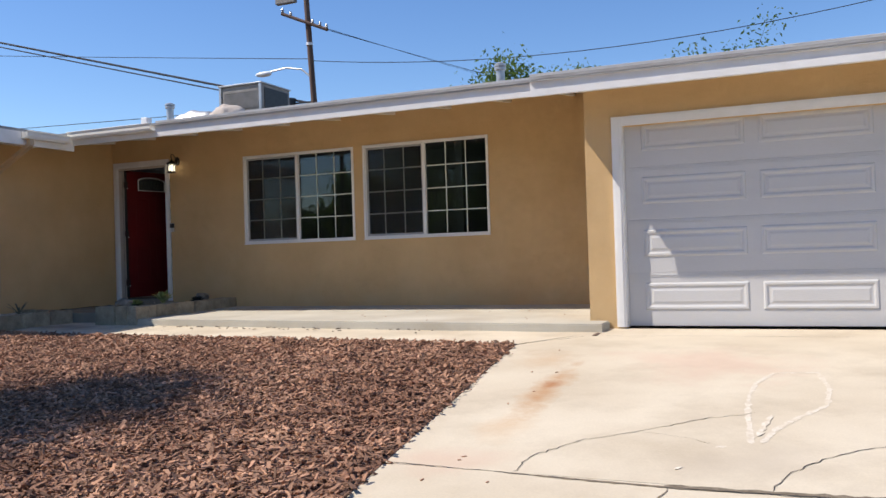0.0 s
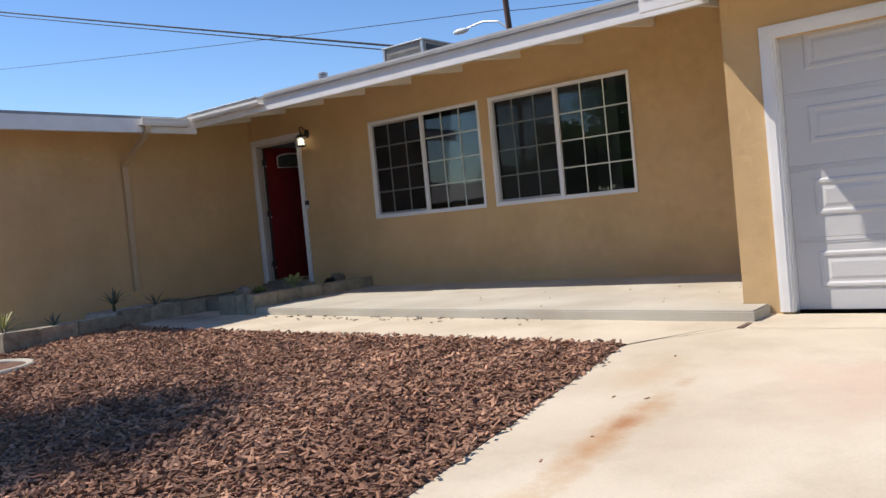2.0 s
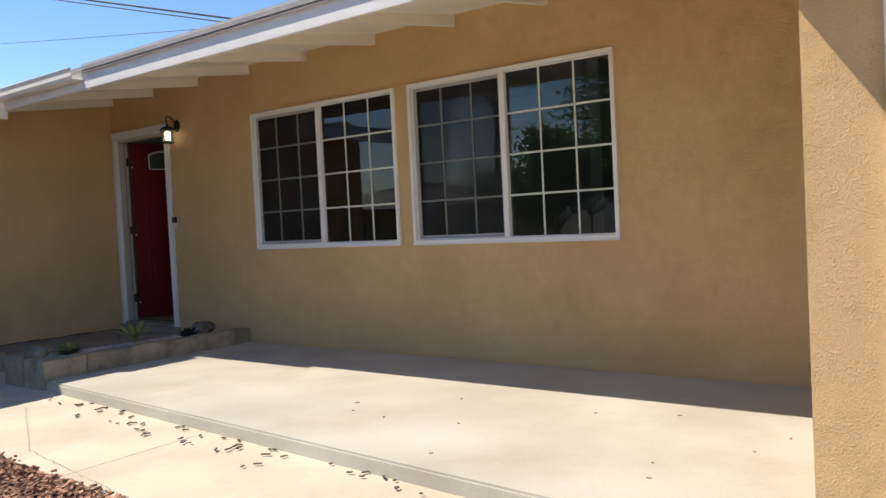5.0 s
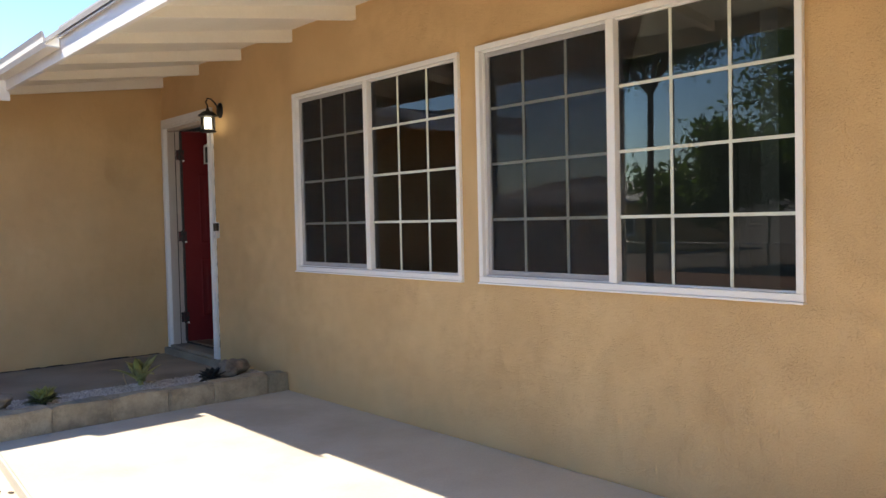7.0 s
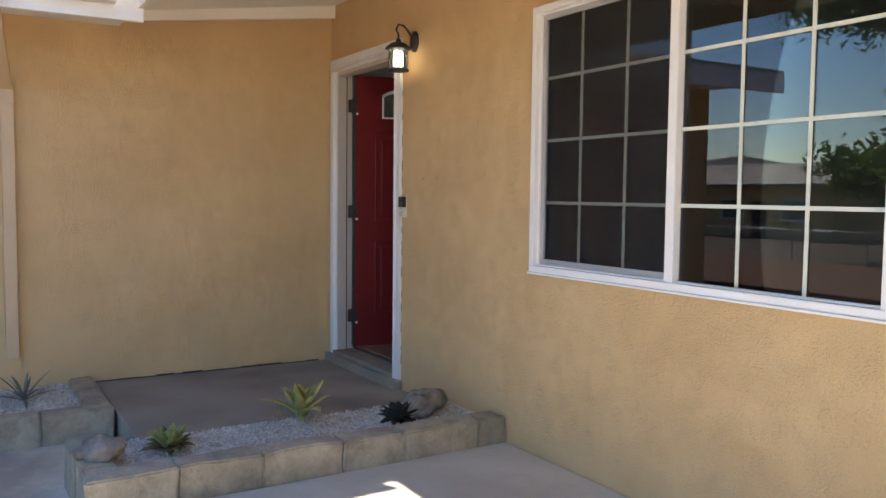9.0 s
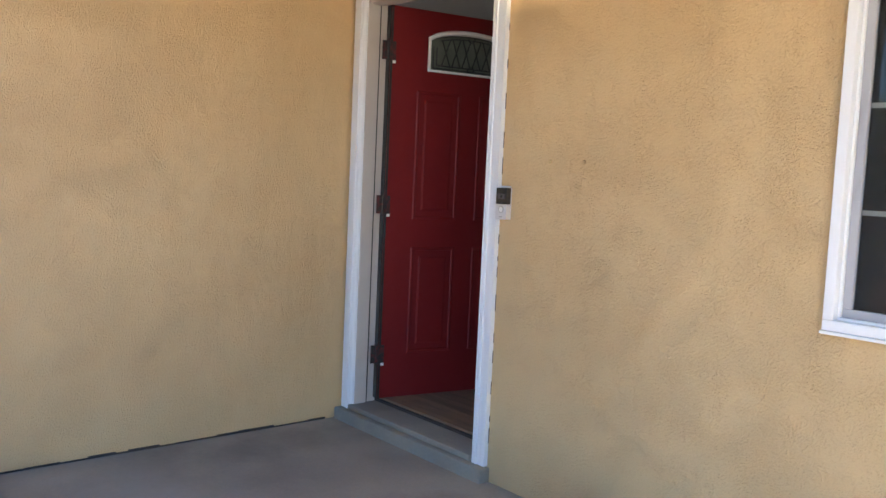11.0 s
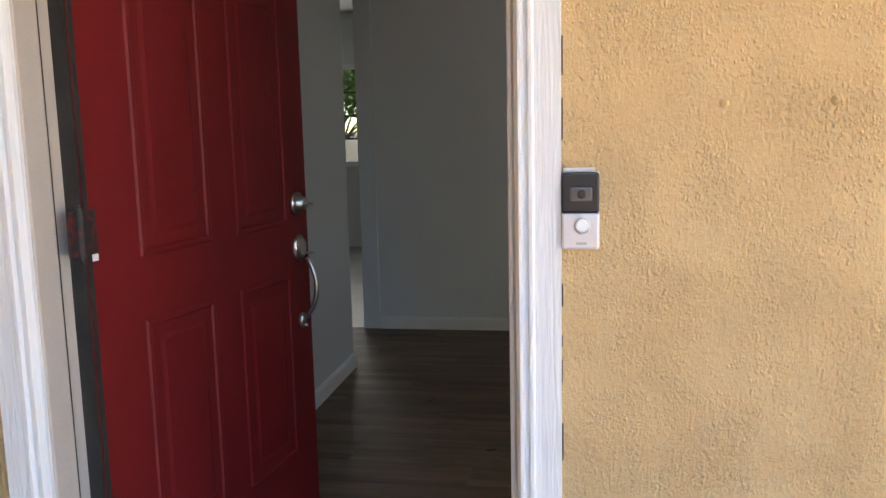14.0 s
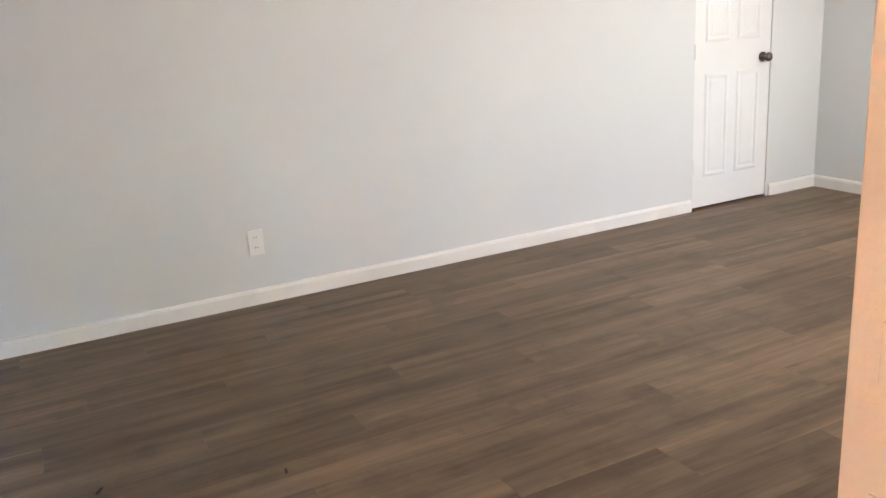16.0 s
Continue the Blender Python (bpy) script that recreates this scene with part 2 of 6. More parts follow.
BLOCK = mat("planter_block", (0.27, 0.23, 0.165), (0.42, 0.36, 0.26), scale=7, rough=0.95, bump=0.8, bscale=50, fine=0.2, rand=0.16, grime=(0.15, 0.13, 0.105), gscale=9, gamount=0.75)
SOIL = mat("dark_soil", (0.1, 0.05, 0.033), (0.19, 0.1, 0.066), scale=8, rough=1.0, bump=0.8, bscale=70, fine=0.3)
MULCH = mat("red_brown_bark", (0.2, 0.095, 0.055), (0.42, 0.235, 0.145), scale=2.2, rough=0.9, bump=0.4, bscale=120, fine=0.2, rand=0.5, island=True)
GRAVEL = mat("white_gravel", (0.4, 0.36, 0.3), (0.6, 0.55, 0.48), scale=9, rough=0.9, fine=0.15, rand=0.3, island=True)
ROCK = mat("brown_grey_rock", (0.12, 0.1, 0.08), (0.31, 0.27, 0.22), scale=11, rough=0.95, bump=0.8, bscale=40, fine=0.2)
SHINGLE = mat("grey_roofing", (0.3, 0.29, 0.28), (0.42, 0.41, 0.4), scale=4, rough=0.95, bump=0.5, bscale=160, fine=0.25)
STOPGREY = mat("grey_flashing_paint", (0.5, 0.5, 0.5), (0.62, 0.62, 0.61), scale=3, rough=0.6, fine=0.06, grime=(0.4, 0.39, 0.37), gscale=4, gamount=0.5)
DARK = mat("crack_shadow", (0.035, 0.03, 0.026), (0.06, 0.05, 0.042), scale=8, rough=1.0, fine=0.2)
BLACK = mat("black_metal", (0.012, 0.012, 0.012), (0.025, 0.025, 0.024), scale=10, rough=0.45, bump=0.2, bscale=200, fine=0.1)
RED = mat("red_door_paint", (0.15, 0.008, 0.009), (0.18, 0.01, 0.0105), scale=3, rough=0.5, bump=0.12, bscale=160, fine=0.04, spec=0.3)
NICKEL = mat("brushed_nickel", (0.5, 0.48, 0.45), (0.62, 0.6, 0.57), scale=10, rough=0.28, metal=1.0, fine=0.05)
ROOMWALL = mat("pale_blue_grey_wall", (0.66, 0.68, 0.685), (0.7, 0.72, 0.725), scale=0.8, rough=0.9, bump=0.12, bscale=180, fine=0.02)
CEILINGW = mat("ceiling_white", (0.78, 0.77, 0.75), (0.82, 0.81, 0.79), scale=2, rough=0.95, bump=0.3, bscale=90, fine=0.03)
FLOORWOOD = mat("brown_plank", (0.11, 0.07, 0.043), (0.25, 0.17, 0.11), scale=3.2, rough=0.5, bump=0.06, bscale=20, fine=0.3, stretch=(0.3, 4.5, 1), rand=0.16, spec=0.3, grime=(0.06, 0.038, 0.024), gscale=5, gamount=0.55)
# each plank is cut from another stretch of grain
fn, fl = FLOORWOOD.node_tree.nodes, FLOORWOOD.node_tree.links
fpos, frnd, fadd = fn.new("ShaderNodeNewGeometry"), fn.new("ShaderNodeObjectInfo"), fn.new("ShaderNodeVectorMath")
fadd.operation, fadd.inputs[1].default_value = "MULTIPLY_ADD", (7.0, 13.0, 0.0)
fl.new(frnd.outputs["Random"], fadd.inputs[0])
fl.new(fpos.outputs["Position"], fadd.inputs[2])
for link in list(fl):
    if link.from_node.type == "TEX_COORD":
        fl.new(fadd.outputs[0], link.to_socket)
STREET = mat("asphalt", (0.045, 0.045, 0.047), (0.07, 0.07, 0.07), scale=3, rough=0.95, bump=0.3, bscale=120, fine=0.2)
DIRT = mat("dry_ground", (0.085, 0.064, 0.046), (0.125, 0.095, 0.068), scale=0.6, rough=1.0, bump=0.4, bscale=25, fine=0.2)
LEAF = mat("green_leaf", (0.045, 0.085, 0.025), (0.1, 0.16, 0.05), scale=1.5, rough=0.6, fine=0.1, rand=0.35, island=True)
ln = LEAF.node_tree.nodes
thru = ln.new("ShaderNodeBsdfTranslucent")
thru.inputs["Color"].default_value = (0.16, 0.26, 0.05, 1)
both = ln.new("ShaderNodeMixShader")
both.inputs[0].default_value = 0.42
LEAF.node_tree.links.new(ln["Principled BSDF"].outputs[0], both.inputs[1])
LEAF.node_tree.links.new(thru.outputs[0], both.inputs[2])
LEAF.node_tree.links.new(both.outputs[0], ln["Material Output"].inputs[0])
BARK = mat("tree_bark", (0.08, 0.06, 0.045), (0.16, 0.125, 0.095), scale=8, rough=1.0, bump=0.8, bscale=30, fine=0.2, stretch=(1, 1, 0.3))
SHEETMETAL = mat("galvanised_metal", (0.4, 0.4, 0.4), (0.55, 0.55, 0.54), scale=5, rough=0.45, metal=0.7, fine=0.1)
COOLER = mat("cooler_grey_brown", (0.2, 0.185, 0.165), (0.27, 0.25, 0.225), scale=5, rough=0.7, fine=0.1)
POLEWOOD = mat("pole_wood", (0.1, 0.06, 0.045), (0.17, 0.11, 0.08), scale=6, rough=1.0, bump=0.5, bscale=30, fine=0.2, stretch=(1, 1, 0.1))
HINGE = mat("black_hinge_smeared_red", (0.012, 0.011, 0.011), (0.022, 0.02, 0.02), scale=20, rough=0.5, fine=0.1, grime=(0.2, 0.012, 0.014), gscale=45, gamount=0.95)
BRASS = mat("tarnished_brass", (0.16, 0.085, 0.045), (0.3, 0.19, 0.11), scale=30, rough=0.5, metal=0.4, fine=0.2)
CABLE = mat("black_cable", (0.015, 0.015, 0.017), (0.03, 0.03, 0.033), scale=4, rough=0.7)


# ---- building helpers ----
def slab(bm, x0, x1, y0, y1, z0, z1, bev=0.0):
    """Adds an axis-aligned block, with bevelled edges where asked."""
    m = Matrix.LocRotScale(((x0 + x1) / 2, (y0 + y1) / 2, (z0 + z1) / 2), None, (abs(x1 - x0), abs(y1 - y0), abs(z1 - z0)))
    made = bmesh.ops.create_cube(bm, size=1, matrix=m)["verts"]
    if bev:
        edges = {e for v in made for e in v.link_edges}
        bmesh.ops.bevel(bm, geom=list(edges), offset=bev, segments=2, affect="EDGES", profile=0.6)


def rod(bm, a, b, r0, r1=None, seg=10):
    """Adds a tapered round bar from a to b."""
    a, b = Vector(a), Vector(b)
    d = b - a
    m = Matrix.Translation((a + b) / 2) @ d.to_track_quat("Z", "Y").to_matrix().to_4x4()
    bmesh.ops.create_cone(bm, cap_ends=True, segments=seg, radius1=r0, radius2=r0 if r1 is None else r1, depth=d.length, matrix=m)


def tube(bm, pts, r, seg=10):
    """A bent round bar swept through points."""
    prev = None
    for i, p in enumerate(pts):
        d = (pts[min(i + 1, len(pts) - 1)] - pts[max(i - 1, 0)]).normalized()
        u = Vector((1, 0, 0)) if abs(d.x) < 0.7 else Vector((0, 1, 0))
        a = d.cross(u).normalized()
        b = d.cross(a).normalized()
        ring = [bm.verts.new(p + (a * math.cos(math.tau * k / seg) + b * math.sin(math.tau * k / seg)) * r) for k in range(seg)]
        if prev:
            for k in range(seg):
                bm.faces.new((prev[k], prev[(k + 1) % seg], ring[(k + 1) % seg], ring[k]))
        else:
            bm.faces.new(ring[::-1])
        prev = ring
    bm.faces.new(prev)
    bmesh.ops.recalc_face_normals(bm, faces=bm.faces[:])


def prism(bm, pts, z0, z1):
    """Adds an upright block over a plan polygon; z0 and z1 are numbers or functions of x, y."""
    f0 = z0 if callable(z0) else (lambda x, y: z0)
    f1 = z1 if callable(z1) else (lambda x, y: z1)
    lo = [bm.verts.new((x, y, f0(x, y))) for x, y in pts]
    hi = [bm.verts.new((x, y, f1(x, y))) for x, y in pts]
    k = len(pts)
    bm.faces.new(hi)
    bm.faces.new(lo[::-1])
    for i in range(k):
        bm.faces.new((lo[i], lo[(i + 1) % k], hi[(i + 1) % k], hi[i]))
    bmesh.ops.recalc_face_normals(bm, faces=bm.faces[:])


def profile(bm, ring, along, m=None):
    """Sweeps a closed ring of (u, v) points straight along the third axis; m places it."""
    m = m or Matrix()
    a = [bm.verts.new(m @ Vector((u, v, along[0]))) for u, v in ring]
    b = [bm.verts.new(m @ Vector((u, v, along[1]))) for u, v in ring]
    k = len(ring)
    bm.faces.new(a[::-1])
    bm.faces.new(b)
    for i in range(k):
        bm.faces.new((a[i], a[(i + 1) % k], b[(i + 1) % k], b[i]))
    bmesh.ops.recalc_face_normals(bm, faces=bm.faces[:])


def mesh_of(name, bm, material, smooth=False):
    me = bpy.data.meshes.new(name)
    bm.to_mesh(me)
    bm.free()
    me.materials.append(material)
    if smooth:
        me.shade_smooth()
    return me


def part(name, bm, material, parent=None, label="", smooth=False):
    """Links a bmesh as one mesh object under a thing or a part."""
    ob = new(name, mesh_of(name, bm, material, smooth))
    if parent is not None:
        ob.parent = parent
        w = parent
        inv = Matrix()
        chain = []
        while w is not None:
            chain.append(w)
            w = w.parent
        for c in reversed(chain):
            inv = inv @ c.matrix_parent_inverse @ c.matrix_basis
        ob.matrix_parent_inverse = inv.inverted()
    if label:
        ob["label"] = label
    return ob


def thing(name, at, label, category, group="", kind=""):
    ob = new(name)
    ob.empty_display_size = 0.1
    ob.matrix_basis = Matrix.Translation(at)
    return tagged(ob, label, category, group, kind)


def structure(name, bm, material, label, category):
    return tagged(part(name, bm, material), label, category, "", "structure")


def piece(name, me, m, parent):
    """An object of its own on shared mesh data, placed under a parent."""
    ob = new(name, me)
    ob.parent = parent
    ob.matrix_parent_inverse = parent.matrix_basis.inverted()
    ob.matrix_basis = m
    return ob


def holed(bm, axis, lo, hi, z0, z1, a, b, holes):
    """A wall between a and b in depth with rectangular holes (u0, u1, z0, z1); axis: the way it runs, 'x' or 'y'."""
    us = sorted({lo, hi, *(h[0] for h in holes), *(h[1] for h in holes)})
    zs = sorted({z0, z1, *(h[2] for h in holes), *(h[3] for h in holes)})
    for u0, u1 in zip(us, us[1:]):
        col = []
        for w0, w1 in zip(zs, zs[1:]):
            mid = ((u0 + u1) / 2, (w0 + w1) / 2)
            if any(h[0] < mid[0] < h[1] and h[2] < mid[1] < h[3] for h in holes):
                continue
            if col and abs(col[-1][1] - w0) < 1e-6:
                col[-1][1] = w1
            else:
                col.append([w0, w1])
        for w0, w1 in col:
            if axis == "x":
                slab(bm, u0, u1, a, b, w0, w1)
            else:
                slab(bm, a, b, u0, u1, w0, w1)
    bmesh.ops.remove_doubles(bm, verts=bm.verts[:], dist=1e-5)


def lay(x, y):
    """Height of the ground: near level by the house, falling to the street, level beyond."""
    if y > -2.4:
        return -0.095
    if y > -3.3:
        return -0.095 + 0.04 * (y + 2.4)
    if y > -13:
        return -0.131 + 0.068 * (y + 3.3)
    return -0.7906


# ---- ground ----
bm = bmesh.new()
ys = [-900, -120, -60, -30, -20, -14, -13, -8, -3.3, -2.4, 10, 30, 80, 900]
xs = [-900, -200, -60, -20, -9, 0, 7.6, 14, 30, 80, 250, 900]
grid = [[bm.verts.new((x, y, lay(x, y) - 0.06)) for x in xs] for y in ys]
for j in range(len(ys) - 1):
    for i in range(len(xs) - 1):
        bm.faces.new((grid[j][i], grid[j][i + 1], grid[j + 1][i + 1], grid[j + 1][i]))
structure("ground", bm, DIRT, "dry brown ground of the yard and beyond", "ground")


def edge_x(y):
    """Where the mulch ends and the driveway begins."""
    return 7.68 + 0.108 * (-3.24 - y)


def low(x, y):
    return lay(x, y) - 0.2


driveway = thing("driveway", (10.5, -6, -0.35), "pale cracked concrete driveway with rust stains", "driveway", "", "structure")
J = 0.006
for ya, yb in ((-2.1, -2.4), (-2.4, -3.3), (-3.3, -6.49), (-6.49, -10), (-10, -13), (-13, -20.6)):
    if ya > -3.3:
        p0, p1 = (8.27, 7.687) if ya <= -2.4 else (8.27, 8.27)
    else:
        p0, p1 = edge_x(ya), edge_x(yb)
    gap = J if yb in (-6.49, -10, -13) else 0.0
    bm = bmesh.new()
    prism(bm, [(p0, ya), (14.0, ya), (14.0, yb + gap), (p1, yb + gap)], low, lay)
    part("concrete_slab", bm, DRIVE, driveway)

walkway = thing("walkway", (4.5, -2.8, -0.17), "pale concrete walkway along the porch step", "walkway", "", "structure")
for xa, xb in ((2.43, 4.66), (4.66, 6.85), (6.85, 8.265)):
    def front(x):
        return -3.04 - (x - 2.4) * 0.038
    if xb > 8:
        pts = [(xa + J, -2.2), (8.0, -2.2), (xb, -2.43), (7.685, -3.24), (xa + J, front(xa))]
    else:
        pts = [(xa + J, -2.0), (xb, -2.0), (xb, front(xb)), (xa + J, front(xa))]
    bm = bmesh.new()
    prism(bm, pts, low, lay)
    part("concrete_slab", bm, DRIVE, walkway)
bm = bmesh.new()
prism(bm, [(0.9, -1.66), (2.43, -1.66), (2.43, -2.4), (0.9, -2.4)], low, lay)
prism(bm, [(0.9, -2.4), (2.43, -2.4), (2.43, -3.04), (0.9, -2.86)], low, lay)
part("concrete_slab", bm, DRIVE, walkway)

road = bmesh.new()
slab(road, -300, 300, -31, -23, -1.0, -0.88)
structure("road", road, STREET, "grey asphalt street beyond the yard", "road")

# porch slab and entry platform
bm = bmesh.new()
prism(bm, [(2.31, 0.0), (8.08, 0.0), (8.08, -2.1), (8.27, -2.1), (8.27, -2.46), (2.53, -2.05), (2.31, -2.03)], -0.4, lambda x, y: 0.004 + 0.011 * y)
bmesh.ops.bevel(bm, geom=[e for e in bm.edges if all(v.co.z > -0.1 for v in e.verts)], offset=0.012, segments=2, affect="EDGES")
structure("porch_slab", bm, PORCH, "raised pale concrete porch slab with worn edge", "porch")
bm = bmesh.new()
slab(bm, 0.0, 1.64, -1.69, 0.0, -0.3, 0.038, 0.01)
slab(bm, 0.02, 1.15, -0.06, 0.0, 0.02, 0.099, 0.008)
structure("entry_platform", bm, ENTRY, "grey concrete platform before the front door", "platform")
bm = bmesh.new()
rj = random.Random(77)
y = -1.68
while y < -0.13:
    d = rj.uniform(0.05, 0.16)
    slab(bm, 0.0, rj.uniform(0.004, 0.011), y, min(y + d, -0.09), 0.036, rj.uniform(0.042, 0.05), 0.001)
    y += d
structure("joint_wing", bm, DARK, "dark open joint where platform meets wing wall", "joint")

# ---- house shell ----
WIN = [(2.511, 4.352, 0.92, 2.208), (4.5, 6.335, 0.92, 2.212)]
bm = bmesh.new()
holed(bm, "x", -0.15, 8.2, -0.3, 2.72, 0.0, 0.13, [(0.085, 1.08, 0.1, 2.205)] + [(w[0] + 0.02, w[1] - 0.02, w[2] + 0.02, w[3] - 0.02) for w in WIN])
structure("wall_front", bm, STUCCO, "tan stucco front wall of the house under the eave", "wall")
bm = bmesh.new()
slab(bm, -0.15, 0.0, -4.03, 0.0, -0.4, 2.6)
structure("wall_wing", bm, STUCCO, "tan stucco side wall of the projecting wing", "wall")
bm = bmesh.new()
slab(bm, -6.0, -0.15, -4.03, -3.88, -0.4, 2.7)
structure("wall_wing_end", bm, STUCCO, "tan stucco end wall of the wing", "wall")
GX0, GX1, GZ = 8.432, 12.942, 1.852
bm = bmesh.new()
holed(bm, "x", 8.08, 14.2, -0.4, 2.42, -2.1, -1.95, [(GX0, GX1, -0.4, GZ)])
structure("wall_garage_front", bm, STUCCO, "tan stucco garage front in sun and shade", "wall")
bm = bmesh.new()
slab(bm, 8.08, 8.2, -1.95, 0.0, -0.4, 2.42)
structure("wall_garage_side", bm, STUCCO, "tan stucco return wall of the garage", "wall")
bm = bmesh.new()
slab(bm, 14.05, 14.2, -1.95, 9.0, -0.4, 2.6)
slab(bm, 8.2, 14.05, 8.85, 9.0, -0.4, 2.6)
structure("wall_garage_back", bm, STUCCO, "tan stucco outer garage wall", "wall")


# roof: one low slope over house and garage, ridge behind, wing roof at the side
SL = 0.167
def under(y, k=0.147):
    """Underside of the roof boards; the eave before the front wall lies a little flatter."""
    return 2.6805 + (k if y < 0 else SL) * y


bm = bmesh.new()
def roof_sheet(bm, x0, x1, y0, y1, t=0.035, lift=0.0, k=0.147):
    v = [bm.verts.new((x, y, under(y, k) + lift + q * t)) for q in (0, 1) for x, y in ((x0, y0), (x1, y0), (x1, y1), (x0, y1))]
    for f in ((0, 3, 2, 1), (4, 5, 6, 7), (0, 1, 5, 4), (1, 2, 6, 5), (2, 3, 7, 6), (3, 0, 4, 7)):
        bm.faces.new([v[i] for i in f])
roof_sheet(bm, 0.0, 7.70, -1.5, 0.0)
roof_sheet(bm, 7.70, 14.5, -2.603, 0.0, k=SL)
roof_sheet(bm, 0.0, 14.5, 0.0, 5.0)
roof_main = structure("roof", bm, CREAM, "low-pitched roof deck with cream painted eave boards", "roof")
bm = bmesh.new()
roof_sheet(bm, -0.5, 7.70, -1.56, 0.0, 0.03, 0.039)
roof_sheet(bm, 7.70, 14.56, -2.655, 0.0, 0.03, 0.039, SL)
roof_sheet(bm, -7.0, 14.56, 0.0, 7.6, 0.03, 0.039)
v = [bm.verts.new(c) for c in ((-7.0, 7.6, under(7.6) + 0.06), (14.56, 7.6, under(7.6) + 0.06), (14.56, 12.5, 3.1), (-7.0, 12.5, 3.1))]
bm.faces.new(v)
part("roof_cover", bm, SHINGLE, roof_main, "grey gravel roofing")
# wing roof, falling towards the entry court
bm = bmesh.new()
def wing_z(x):
    return 2.4 + SL * (0.78 - x)
prism(bm, [(0.78, -4.13), (0.78, -1.56), (0.4, -1.5), (-5.5, 3.0), (-5.5, -4.13)], lambda x, y: wing_z(x), lambda x, y: wing_z(x) + 0.075)
wing_roof = structure("roof_wing", bm, SHINGLE, "low grey roof of the wing", "roof")
bm = bmesh.new()
slab(bm, 0.0, 0.75, -4.1, -1.5, 2.375, 2.392)
part("soffit", bm, CREAM, wing_roof)
# rafters under the front eave
for x in (0.045, 0.865, 1.675, 2.49, 3.315, 4.15, 4.995, 5.82, 6.65, 7.48):
    bm = bmesh.new()
    m = Matrix(((0, 0, 1, x - 0.022), (1, 0, 0, 0), (0, 1, 0, 0), (0, 0, 0, 1)))
    profile(bm, [(-1.48, under(-1.48) - 0.06), (0.0, under(0) - 0.088), (0.0, under(0)), (-1.48, under(-1.48))], (0, 0.044), m)
    part("rafter", bm, CREAM, roof_main)
# fascia boards
bm = bmesh.new()
slab(bm, 0.74, 7.8, -1.53, -1.502, 2.342, 2.492, 0.004)
structure("trim_fascia_main", bm, WHITE, "white painted fascia board along the eave", "fascia")
bm = bmesh.new()
slab(bm, 7.70, 14.5, -2.633, -2.605, 2.125, 2.28, 0.004)
structure("trim_fascia_garage", bm, WHITE, "white weathered fascia board over the garage", "fascia")
STOP = [(0.0, 0.0), (0.022, -0.004), (0.024, 0.004), (0.006, 0.012), (0.012, 0.07), (0.0, 0.074)]
for x0, x1, y, z in ((2.26, 7.70, -1.532, 2.476), (7.70, 14.55, -2.634, 2.262)):
    bm = bmesh.new()
    m = Matrix(((0, 0, 1, 0), (-1, 0, 0, y), (0, 1, 0, z), (0, 0, 0, 1)))
    profile(bm, STOP, (x0, x1), m)
    structure("trim_gravel_stop", bm, STOPGREY, "grey metal gravel stop along the roof edge", "roof edge")
bm = bmesh.new()
slab(bm, 0.755, 0.785, -4.14, -1.5, 2.265, 2.44, 0.004)
structure("trim_fascia_wing", bm, WHITE, "white painted fascia board of the wing", "fascia")
# soffit over the garage front
bm = bmesh.new()
v = [bm.verts.new(c) for c in ((8.08, -2.6, 2.13), (14.2, -2.6, 2.13), (14.2, -2.1, 2.22), (8.08, -2.1, 2.22))]
bm.faces.new(v)
structure("soffit_garage", bm, CREAM, "cream boards under the garage eave", "soffit")


# ---- garage door ----
garage_door = thing("garage_door", (10.87, -2.02, -0.12), "white raised-panel sectional garage door, closed", "garage door", "", "structure")
SEC = 0.51
for s in range(4):
    z0 = -0.076 + s * SEC
    bm = bmesh.new()
    # tongue behind the joint, which keeps the daylight out
    if s:
        slab(bm, GX0 + 0.02, GX1 - 0.02, -2.013, -1.985, z0 - 0.015, z0 + 0.012)
    slab(bm, GX0 + 0.02, GX1 - 0.02, -2.02, -1.98, z0 + 0.0006, z0 + SEC - 0.0006, 0.003)
    # thin ribs along the section joint
    for dz in (0.02, 0.035):
        slab(bm, GX0 + 0.02, GX1 - 0.02, -2.024, -2.018, z0 + SEC - dz - 0.005, z0 + SEC - dz, 0.001)
    sec = part("door_section", bm, GARAGE, garage_door)
    for c in range(4):
        u0 = GX0 + 0.175 + c * 1.062
        u1 = u0 + 0.942
        w0, w1 = z0 + 0.152, z0 + 0.412
        pm = bmesh.new()
        # raised moulding ring with a field inside it
        rings = [(0.0, -2.0205), (0.012, -2.029), (0.03, -2.029), (0.045, -2.021), (0.06, -2.021), (0.08, -2.026)]
        vs = []
        for inset, y in rings:
            vs.append([pm.verts.new(q) for q in ((u0 + inset, y, w0 + inset), (u1 - inset, y, w0 + inset), (u1 - inset, y, w1 - inset), (u0 + inset, y, w1 - inset))])
        for a, b in zip(vs, vs[1:]):
            for i in range(4):
                pm.faces.new((a[i], a[(i + 1) % 4], b[(i + 1) % 4], b[i]))
        pm.faces.new(vs[-1])
        part("panel", pm, GARAGE, sec)
bm = bmesh.new()
for x0, x1, z0, z1 in ((GX0 - 0.085, GX0 + 0.01, -0.08, GZ + 0.09), (GX1 - 0.01, GX1 + 0.085, -0.08, GZ + 0.09), (GX0 + 0.01, GX1 - 0.01, GZ, GZ + 0.09)):
    slab(bm, x0, x1, -2.13, -2.1, z0, z1, 0.004)
    slab(bm, x0 + 0.02, x1 - 0.02 if x1 - x0 < 1 else x1, -2.138, -2.128, z0, z1 - 0.02, 0.003)
slab(bm, GX0 - 0.002, GX0 + 0.018, -2.1, -1.96, -0.08, GZ)
